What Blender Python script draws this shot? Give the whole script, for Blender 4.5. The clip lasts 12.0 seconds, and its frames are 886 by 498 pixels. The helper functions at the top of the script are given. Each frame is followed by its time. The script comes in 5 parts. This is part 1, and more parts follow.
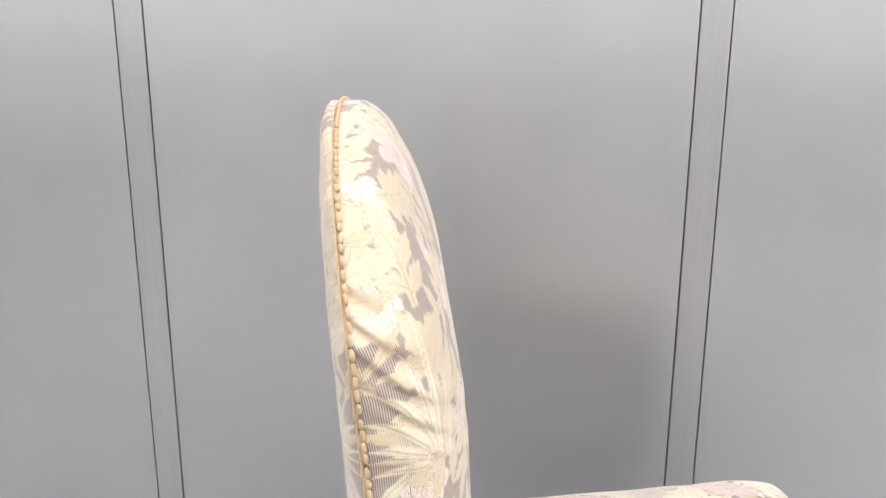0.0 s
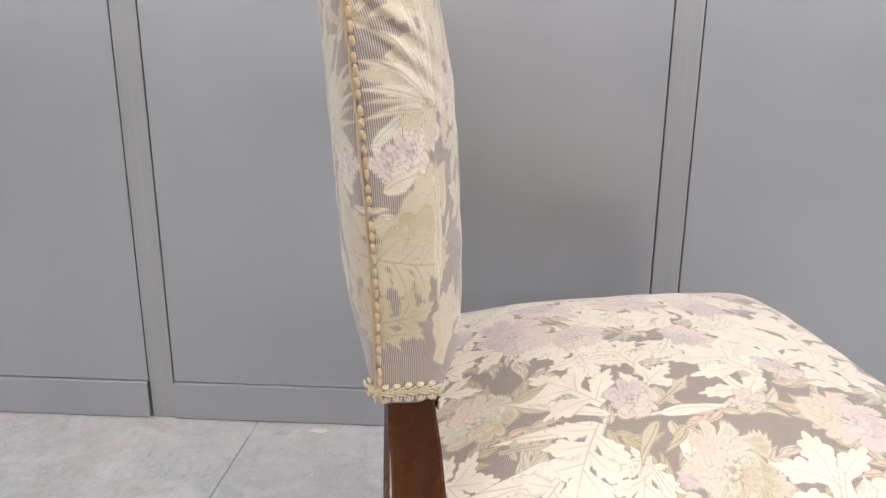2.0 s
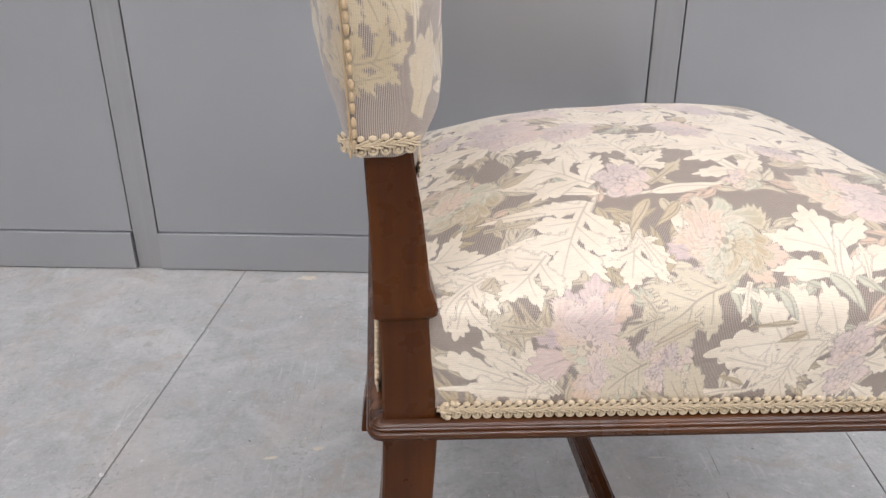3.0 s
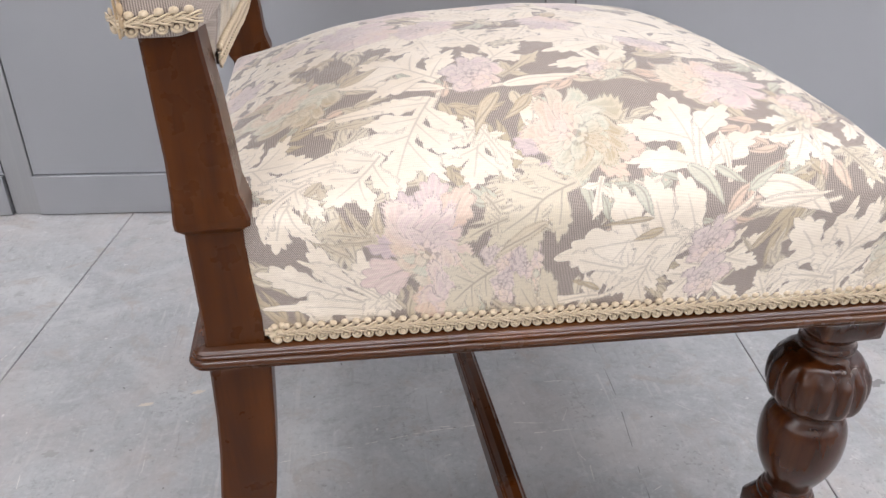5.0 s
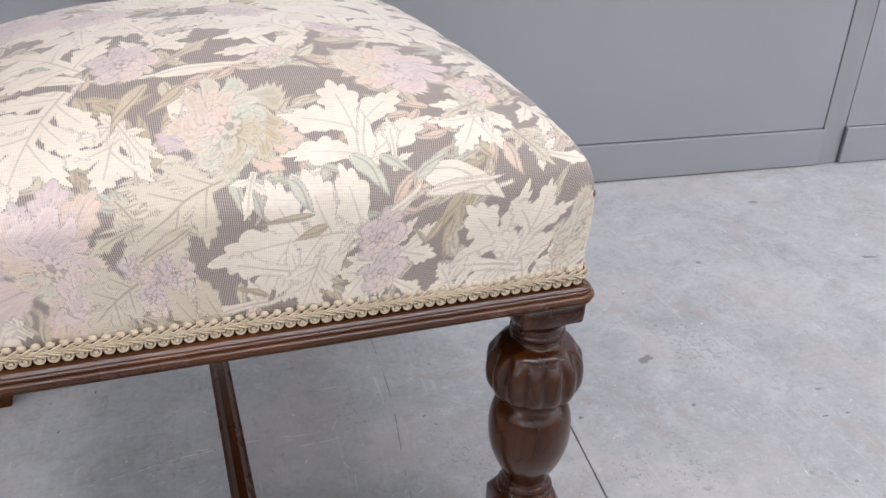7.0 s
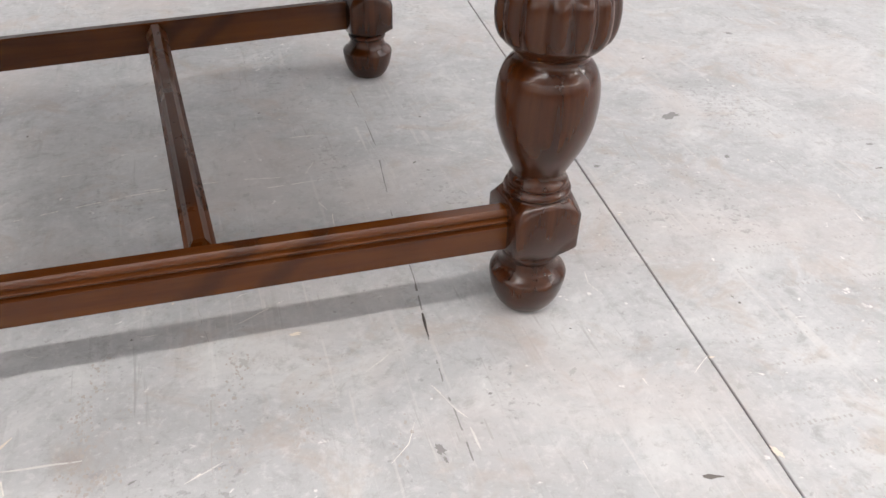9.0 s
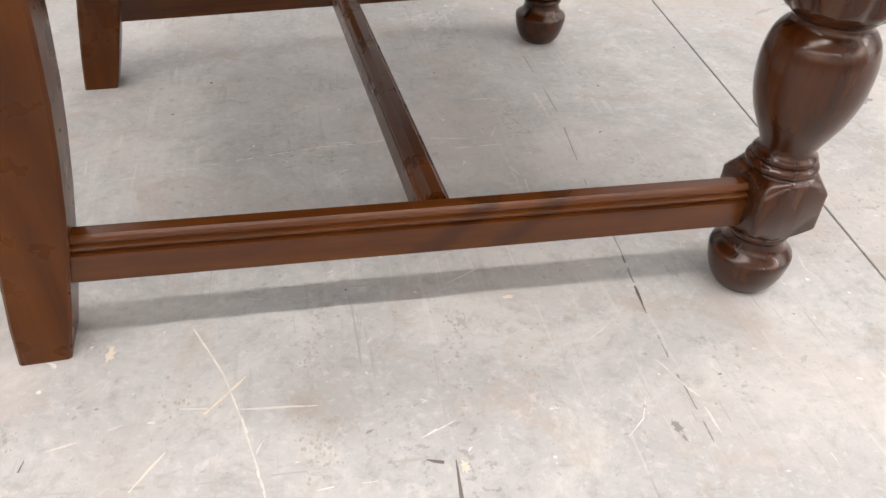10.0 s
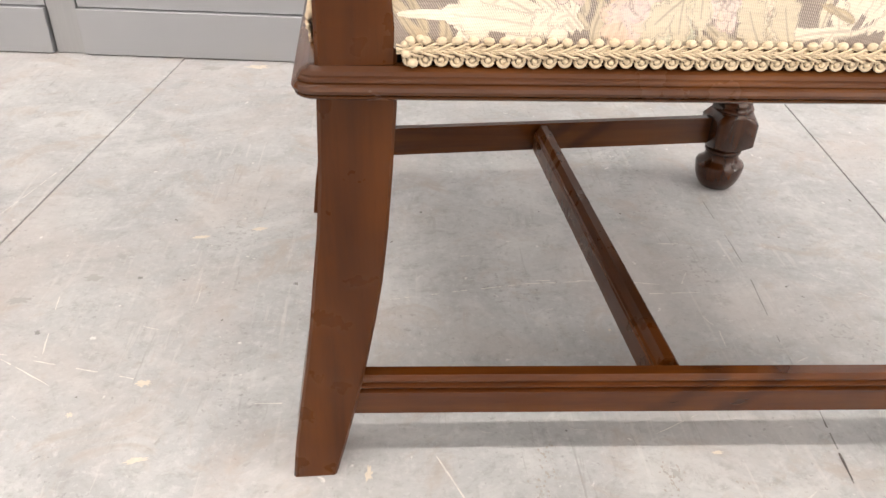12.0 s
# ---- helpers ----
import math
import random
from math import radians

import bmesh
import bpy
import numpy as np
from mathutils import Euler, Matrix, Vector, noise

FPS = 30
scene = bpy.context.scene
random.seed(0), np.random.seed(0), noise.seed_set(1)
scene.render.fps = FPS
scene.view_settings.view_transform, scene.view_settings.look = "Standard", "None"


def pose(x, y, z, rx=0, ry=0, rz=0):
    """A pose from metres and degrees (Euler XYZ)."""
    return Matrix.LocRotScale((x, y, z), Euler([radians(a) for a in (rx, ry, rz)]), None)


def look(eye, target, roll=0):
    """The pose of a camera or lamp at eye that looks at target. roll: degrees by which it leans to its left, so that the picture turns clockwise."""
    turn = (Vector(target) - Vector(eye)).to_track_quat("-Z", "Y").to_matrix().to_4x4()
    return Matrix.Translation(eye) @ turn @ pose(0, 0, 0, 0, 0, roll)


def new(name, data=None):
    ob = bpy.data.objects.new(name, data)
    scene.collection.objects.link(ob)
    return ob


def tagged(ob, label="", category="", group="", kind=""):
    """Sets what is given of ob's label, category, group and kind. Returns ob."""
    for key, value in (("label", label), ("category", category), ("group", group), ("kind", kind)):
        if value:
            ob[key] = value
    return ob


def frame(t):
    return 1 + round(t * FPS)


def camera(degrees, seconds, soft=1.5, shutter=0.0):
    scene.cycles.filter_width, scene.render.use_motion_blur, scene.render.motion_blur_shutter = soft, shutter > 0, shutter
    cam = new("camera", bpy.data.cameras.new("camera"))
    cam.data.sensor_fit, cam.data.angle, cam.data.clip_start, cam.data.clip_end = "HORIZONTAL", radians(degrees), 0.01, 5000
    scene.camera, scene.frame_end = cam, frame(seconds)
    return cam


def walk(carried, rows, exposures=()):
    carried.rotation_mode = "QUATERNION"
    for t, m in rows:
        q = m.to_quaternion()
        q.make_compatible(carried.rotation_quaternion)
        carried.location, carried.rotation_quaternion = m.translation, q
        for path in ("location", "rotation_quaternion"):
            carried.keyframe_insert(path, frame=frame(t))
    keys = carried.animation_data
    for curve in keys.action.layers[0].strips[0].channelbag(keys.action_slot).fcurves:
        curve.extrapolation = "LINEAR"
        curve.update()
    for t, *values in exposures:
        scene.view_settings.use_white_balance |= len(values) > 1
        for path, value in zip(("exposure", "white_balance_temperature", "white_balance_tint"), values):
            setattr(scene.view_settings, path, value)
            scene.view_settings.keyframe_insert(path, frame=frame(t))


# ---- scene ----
cam = camera(60.3, 12.0)
PATH = [
    (0, (0.0099, 0.0019, 0.8989), (0.0092, 0.9748, 0.6678), 0.14),
    (0.5, (0.0039, -0.0372, 0.8610), (0.0110, 0.9521, 0.7152), 0.70),
    (1, (0.0077, -0.0425, 0.8337), (0.0206, 0.9451, 0.6771), 0.24),
    (1.5, (0.0038, -0.0428, 0.7808), (0.0203, 0.9348, 0.5709), 0.49),
    (2, (0.0057, -0.0518, 0.7270), (0.0269, 0.9089, 0.4500), 0.40),
    (2.5, (0.0092, -0.0518, 0.6780), (0.0364, 0.8844, 0.3276), 0.22),
    (3, (0.0130, -0.0519, 0.6352), (0.0447, 0.8593, 0.2244), -0.18),
    (3.2, (0.0145, -0.0511, 0.6224), (0.0498, 0.8510, 0.1923), -0.22),
    (4.8, (0.0684, -0.0199, 0.5891), (0.1597, 0.8533, 0.1105), -0.39),
    (5, (0.0900, -0.0190, 0.5851), (0.1912, 0.8563, 0.1123), -0.47),
    (5.5, (0.1289, -0.0149, 0.5809), (0.2760, 0.8578, 0.1154), -0.07),
    (6, (0.1741, -0.0098, 0.5743), (0.3679, 0.8566, 0.1141), 0.31),
    (6.5, (0.2097, -0.0108, 0.5734), (0.4440, 0.8448, 0.1119), 0.58),
    (7, (0.2224, -0.0085, 0.5670), (0.4871, 0.8319, 0.0941), 0.75),
    (7.5, (0.2427, 0.0026, 0.5103), (0.5212, 0.8234, 0.0115), 0.77),
    (7.7, (0.2490, 0.0058, 0.4747), (0.5320, 0.8176, -0.0361), 0.62),
    (9.3, (0.2149, 0.0275, 0.3631), (0.4534, 0.7835, -0.2464), 1.99),
    (9.5, (0.1896, 0.0355, 0.3601), (0.4115, 0.7918, -0.2552), 2.21),
    (10, (0.1267, 0.0514, 0.3489), (0.3027, 0.8148, -0.2725), 2.58),
    (10.5, (0.0761, 0.0599, 0.3476), (0.2107, 0.8322, -0.2733), 2.76),
    (11, (0.0465, 0.0600, 0.3499), (0.1439, 0.8458, -0.2609), 2.61),
    (11.5, (0.0334, 0.0533, 0.3613), (0.1068, 0.8610, -0.2237), 2.27),
    (12, (0.0230, 0.0430, 0.4270), (0.0846, 0.8797, -0.1172), 1.94),
]
EXPOSURES = [
    (0.0, 0.70, 6600, 14), (0.5, 0.68, 6600, 14), (1.5, 0.54, 6550, 14), (2.5, 0.20, 6450, 14), (3.2, 0.28, 6400, 14), (5.0, 0.36, 6250, 15), (6.0, 0.30, 6150, 15),
    (7.0, 0.16, 6050, 15), (7.7, 0.26, 6050, 14), (9.4, 0.76, 6850, 14), (10.5, 0.87, 7100, 15), (12.0, 0.96, 7150, 15),
]
walk(cam, [(t, look(eye, target, roll)) for t, eye, target, roll in PATH], EXPOSURES)

# ---- world, lamps and exposure ----
world = bpy.data.worlds.new("world")
scene.world = world
world.use_nodes = True
world.node_tree.nodes["Background"].inputs[0].default_value = (0.9, 0.95, 1.0, 1)
world.node_tree.nodes["Background"].inputs[1].default_value = 0.25


def strip_lamp(x, y, z, length, width, watts, colour, turn=0.0):
    """A long area lamp under the ceiling, a tube or fill, along x unless turned."""
    data = bpy.data.lights.new("strip_and_fill", "AREA")
    data.shape, data.size, data.size_y = "RECTANGLE", length, width
    data.energy, data.color = watts, colour
    lamp = new("strip_and_fill", data)
    lamp.matrix_world = pose(x, y, z, 0, 0, turn)
    return lamp


# The first row casts the stretcher's shadow; the other four are added, unseen fill.
for lx, ly, length, watts, turn in ((0.25, -0.55, 5.0, 42, 0), (0.25, -3.70, 8.0, 64, 0), (0.45, 0.72, 5.0, 20, 0), (-3.6, -1.6, 5.0, 46, 90), (4.1, -1.6, 5.0, 66, 90)):
    strip_lamp(lx, ly, 2.56, length, 0.09, watts, (1.0, 0.985, 0.965), turn)
# Soft bluish fill added on the east side; no window is built there.
side_fill = bpy.data.lights.new("east_fill", "AREA")
side_fill.shape, side_fill.size, side_fill.size_y, side_fill.energy, side_fill.color = "RECTANGLE", 4.0, 1.6, 20, (0.86, 0.93, 1.0)
new("east_fill", side_fill).matrix_world = pose(4.9, -1.0, 1.5, 0, 90, 0)

# ---- materials ----


class Mat:
    """A node material with a few short-hands."""

    def __init__(self, name, rough=0.5, metal=0.0):
        self.mat = bpy.data.materials.new(name)
        self.mat.use_nodes = True
        self.tree = self.mat.node_tree
        self.bsdf = self.tree.nodes["Principled BSDF"]
        self.bsdf.inputs["Roughness"].default_value = rough
        self.bsdf.inputs["Metallic"].default_value = metal

    def node(self, kind, **values):
        n = self.tree.nodes.new(kind)
        for key, value in values.items():
            n.inputs[key.replace("_", " ")].default_value = value
        return n

    def link(self, a, b):
        self.tree.links.new(a, b)

    def coords(self, scale=(1, 1, 1), kind="Object", turn=0.0):
        c = self.tree.nodes.new("ShaderNodeTexCoord")
        m = self.tree.nodes.new("ShaderNodeMapping")
        m.inputs["Scale"].default_value = scale
        m.inputs["Rotation"].default_value = (0, 0, turn)
        self.link(c.outputs[kind], m.inputs["Vector"])
        return m.outputs["Vector"]

    def noise(self, vector, scale, detail=4.0, rough=0.55, distortion=0.0):
        n = self.node("ShaderNodeTexNoise", Scale=scale, Detail=detail, Roughness=rough, Distortion=distortion)
        self.link(vector, n.inputs["Vector"])
        return n.outputs["Fac"]

    def ramp(self, fac, stops):
        n = self.tree.nodes.new("ShaderNodeValToRGB")
        e = n.color_ramp.elements
        while len(e) < len(stops):
            e.new(0.5)
        for item, (at, colour) in zip(e, stops):
            item.position = at
            item.color = colour if len(colour) == 4 else (*colour, 1)
        self.link(fac, n.inputs["Fac"])
        return n.outputs["Color"]

    def range(self, value, a, b, c=0.0, d=1.0, smooth=False):
        n = self.node("ShaderNodeMapRange", From_Min=a, From_Max=b, To_Min=c, To_Max=d)
        n.interpolation_type = "SMOOTHSTEP" if smooth else "LINEAR"
        self.link(value, n.inputs["Value"])
        return n.outputs["Result"]

    def math(self, op, a, b=0.0):
        n = self.tree.nodes.new("ShaderNodeMath")
        n.operation = op
        for i, v in enumerate((a, b)):
            if isinstance(v, (int, float)):
                n.inputs[i].default_value = v
            else:
                self.link(v, n.inputs[i])
        return n.outputs[0]

    def mix(self, fac, a, b, blend="MIX"):
        n = self.tree.nodes.new("ShaderNodeMix")
        n.data_type, n.blend_type = "RGBA", blend
        for i, v in ((0, fac), (6, a), (7, b)):
            if isinstance(v, (int, float)):
                n.inputs[i].default_value = v
            elif isinstance(v, tuple):
                n.inputs[i].default_value = (*v, 1)
            else:
                self.link(v, n.inputs[i])
        return n.outputs[2]

    def bump(self, height, strength=0.2, distance=0.002, after=None):
        n = self.node("ShaderNodeBump", Strength=strength, Distance=distance)
        self.link(height, n.inputs["Height"])
        if after:
            self.link(after, n.inputs["Normal"])
        return n.outputs["Normal"]

    def done(self, colour=None, normal=None, rough=None):
        for name, value in (("Base Color", colour), ("Normal", normal), ("Roughness", rough)):
            if value is not None:
                self.link(value, self.bsdf.inputs[name])
        return self.mat


def wood(name, along, dark, mid, light, polish=0.08, gloss=0.0, knots=()):
    """Polished stained hardwood; the grain runs along the axis named."""
    m = Mat(name, 0.3)
    scale = {"x": (2.2, 55, 55), "y": (55, 2.2, 55), "z": (55, 55, 2.2)}[along]
    grain = m.noise(m.coords(scale), 1.3, 5, 0.6, 0.3)
    pores = m.noise(m.coords(tuple(s * 8 for s in scale)), 1.2, 3, 0.6)
    cloud = m.noise(m.coords(), 9, 3)
    base = m.ramp(grain, ((0.25, dark), (0.5, mid), (0.8, light)))
    base = m.mix(m.range(cloud, 0.40, 0.75, 0, 0.40, True), base, dark)
    base = m.mix(m.range(m.noise(m.coords(tuple(s * 0.3 for s in scale)), 1.0, 3), 0.5, 0.72, 0, 0.35), base, dark)
    base = m.mix(m.range(pores, 0.60, 0.78, 0, 0.3), base, tuple(c * 0.4 for c in dark))
    if knots:
        sep = m.tree.nodes.new("ShaderNodeSeparateXYZ")
        m.link(m.coords(), sep.inputs["Vector"])
        lean = m.math("ADD", m.math("SUBTRACT", sep.outputs["X"], m.math("MULTIPLY", sep.outputs["Z"], 1.3)), m.math("MULTIPLY", m.math("SUBTRACT", m.noise(m.coords(), 60, 3), 0.5), 0.016))
        for at in knots:
            near = m.math("ABSOLUTE", m.math("SUBTRACT", lean, at))
            base = m.mix(m.range(near, 0.016, 0.002, 0, 0.55, True), base, tuple(c * 0.6 for c in dark))
    rough = m.range(m.noise(m.coords(), 40, 4), 0.3, 0.7, 0.25 - gloss, 0.33 - gloss)
    m.bsdf.inputs["Coat Weight"].default_value = polish
    m.bsdf.inputs["Specular IOR Level"].default_value = 0.16 + 0.35 * polish
    m.bsdf.inputs["Coat Roughness"].default_value = 0.20
    return m.done(base, m.bump(pores, 0.04, 0.0005), rough)


WOOD = {a: wood("stained_wood_" + a, a, (0.032, 0.0080, 0.0016), (0.074, 0.0205, 0.0030), (0.105, 0.0320, 0.0052)) for a in "xyz"}
RAIL_WOOD = wood("worn_rail_wood", "x", (0.028, 0.0080, 0.0020), (0.074, 0.0230, 0.0056), (0.150, 0.0540, 0.0150), 0.26, 0.04)
BAR_WOOD = wood("figured_bar_wood", "x", (0.034, 0.0084, 0.0016), (0.082, 0.0222, 0.0030), (0.118, 0.0355, 0.0054), 0.30, 0.06, (0.112, 0.157))
DARK = wood("dark_stained_wood", "z", (0.017, 0.0038, 0.0006), (0.046, 0.0112, 0.0016), (0.086, 0.0245, 0.0040), 0.32, 0.08)


def painted_panel():
    m = Mat("grey_painted_steel", 0.37, 0.86)
    v = m.coords()
    fine = m.noise(v, 900, 2)
    cloud = m.noise(v, 2.3, 4)
    base = m.mix(m.range(cloud, 0.3, 0.7), (0.445, 0.455, 0.477), (0.485, 0.495, 0.517))
    rough = m.range(m.noise(v, 9, 4), 0.3, 0.7, 0.34, 0.40)
    m.bsdf.inputs["Specular IOR Level"].default_value = 0.6
    return m.done(base, m.bump(fine, 0.05, 0.0003), rough)


PANEL = painted_panel()


def post_metal():
    m = Mat("grey_anodised_post", 0.36, 0.8)
    v = m.coords((60, 60, 1))
    base = m.mix(m.noise(v, 3, 3), (0.40, 0.405, 0.415), (0.47, 0.475, 0.485))
    return m.done(base, m.bump(m.noise(v, 8, 2), 0.04, 0.0003))


POST = post_metal()


def gasket():
    m = Mat("dark_rubber_gasket", 0.6)
    return m.done(m.mix(m.noise(m.coords(), 40), (0.11, 0.115, 0.13), (0.16, 0.165, 0.18)))


GASKET = gasket()


def floor_sheet():
    """Pale grey worn floor sheet with scuffs, stains and fine scratches."""
    m = Mat("worn_grey_floor", 0.5)
    v = m.coords()
    cloud = m.noise(v, 2.0, 5, 0.6)
    patch = m.noise(v, 9.0, 8, 0.72, 0.8)
    blot = m.noise(v, 42, 6, 0.75, 0.4)
    grit = m.noise(v, 150, 5, 0.7, 0.3)
    base = m.ramp(cloud, ((0.3, (0.385, 0.392, 0.400)), (0.5, (0.42, 0.427, 0.433)), (0.72, (0.46, 0.464, 0.468))))
    base = m.mix(m.range(patch, 0.50, 0.66, 0, 0.50), base, (0.295, 0.297, 0.297))
    base = m.mix(m.range(patch, 0.48, 0.36, 0, 0.42), base, (0.60, 0.60, 0.59))
    base = m.mix(m.range(blot, 0.54, 0.66, 0, 0.55), base, (0.275, 0.27, 0.265))
    base = m.mix(m.range(blot, 0.44, 0.32, 0, 0.50), base, (0.61, 0.61, 0.605))
    base = m.mix(m.range(grit, 0.54, 0.68, 0, 0.36), base, (0.27, 0.26, 0.25))
    base = m.mix(m.range(grit, 0.45, 0.33, 0, 0.36), base, (0.60, 0.60, 0.59))
    for turn, scale, fac in ((0.9, 150, 0.40), (2.2, 120, 0.30), (0.15, 190, 0.25)):
        rub = m.noise(m.coords((1, 0.05, 1), turn=turn), scale, 4, 0.62, 0.5)
        sparse = m.range(m.noise(m.coords((1, 1, 1), turn=turn), 5, 2), 0.5, 0.62)
        base = m.mix(m.math("MULTIPLY", m.range(rub, 0.60, 0.66, 0, fac * 0.9), sparse), base, (0.66, 0.64, 0.61))
    for turn, scale in ((1.3, 170), (2.9, 130)):
        rub = m.noise(m.coords((1, 0.07, 1), turn=turn), scale, 3, 0.6, 0.4)
        sparse = m.range(m.noise(m.coords((1, 1, 1), turn=turn), 7, 2), 0.52, 0.64)
        base = m.mix(m.math("MULTIPLY", m.range(rub, 0.62, 0.68, 0, 0.4), sparse), base, (0.22, 0.21, 0.20))
    rust = m.noise(v, 14, 5, 0.7, 1.0)
    base = m.mix(m.range(rust, 0.54, 0.68, 0, 0.65), base, (0.38, 0.325, 0.285))
    blush = m.noise(v, 5.0, 6, 0.65, 0.6)
    base = m.mix(m.range(blush, 0.48, 0.64, 0, 0.45), base, (0.47, 0.425, 0.405))
    dots = m.noise(v, 170, 3, 0.6)
    crowd = m.range(m.noise(m.coords((1, 0.45, 1)), 11, 4, 0.6), 0.52, 0.68, 0, 0.13)
    base = m.mix(m.range(m.math("ADD", dots, crowd), 0.66, 0.73, 0, 0.40), base, (0.17, 0.16, 0.15))
    flakes = m.noise(v, 75, 3, 0.6, 0.4)
    base = m.mix(m.range(flakes, 0.69, 0.74, 0, 0.8), base, (0.74, 0.725, 0.70))
    rough = m.range(patch, 0.3, 0.7, 0.32, 0.55)
    return m.done(base, m.bump(m.math("ADD", patch, m.math("MULTIPLY", grit, 0.5)), 0.14, 0.001), rough)


FLOOR = floor_sheet()


def plain(name, colour, rough=0.6, spread=0.15, scale=30.0):
    m = Mat(name, rough)
    n = m.noise(m.coords(), scale, 4)
    return m.done(m.mix(n, tuple(c * (1 - spread) for c in colour), tuple(min(1, c * (1 + spread)) for c in colour)), m.bump(n, 0.1, 0.0008))


JOINT = plain("dark_joint", (0.15, 0.15, 0.15))
SCRATCH = plain("pale_scratch", (0.70, 0.675, 0.625), 0.6, 0.2, 400)
FAINT = plain("faint_scratch", (0.57, 0.56, 0.535), 0.6, 0.15, 400)
STAIN = plain("dark_stain", (0.13, 0.115, 0.105))
CRACK = plain("grey_crack", (0.23, 0.225, 0.22))
SMEAR = plain("grey_smear", (0.37, 0.36, 0.35))
SCUFF = plain("brown_scuff", (0.375, 0.345, 0.32))
CHIP = plain("peach_filler", (0.63, 0.57, 0.48), 0.6, 0.2, 200)
WHITE = plain("white_paint", (0.78, 0.77, 0.75), 0.7)


def reflected_band_paint():
    """White above one metre, dark grey below, added so the partition's lower reflection darkens."""
    m = Mat("white_over_reflected_grey", 0.7)
    sep = m.tree.nodes.new("ShaderNodeSeparateXYZ")
    m.link(m.coords(), sep.inputs["Vector"])
    n = m.noise(m.coords(), 30, 4)
    low = m.mix(n, (0.17, 0.17, 0.175), (0.21, 0.21, 0.215))
    high = m.mix(n, (0.72, 0.72, 0.71), (0.80, 0.80, 0.79))
    return m.done(m.mix(m.range(sep.outputs["Z"], 1.0, 1.004), low, high), m.bump(n, 0.1, 0.0008))


REFLECTED_BAND = reflected_band_paint()
CLOTH = plain("dark_underside_cloth", (0.03, 0.028, 0.026), 0.9)


def cord(name, low, high):
    m = Mat(name, 0.6)
    v = m.coords()
    n = m.noise(v, 700, 3)
    base = m.mix(m.noise(v, 60, 3), low, high)
    m.bsdf.inputs["Sheen Weight"].default_value = 0.2
    return m.done(m.mix(m.range(n, 0.55, 0.75, 0, 0.5), base, (0.33, 0.23, 0.14)), m.bump(n, 0.4, 0.0006))


CORD = cord("cream_braid", (0.55, 0.425, 0.27), (0.73, 0.61, 0.445))
# Dark brown for the shade in the braid's gaps, and for the corner tack.
SHADE_AND_TACK = plain("brown_gap_shade_and_tack", (0.17, 0.115, 0.075), 0.8)
GOLD = cord("tan_braid", (0.45, 0.315, 0.175), (0.60, 0.45, 0.28))


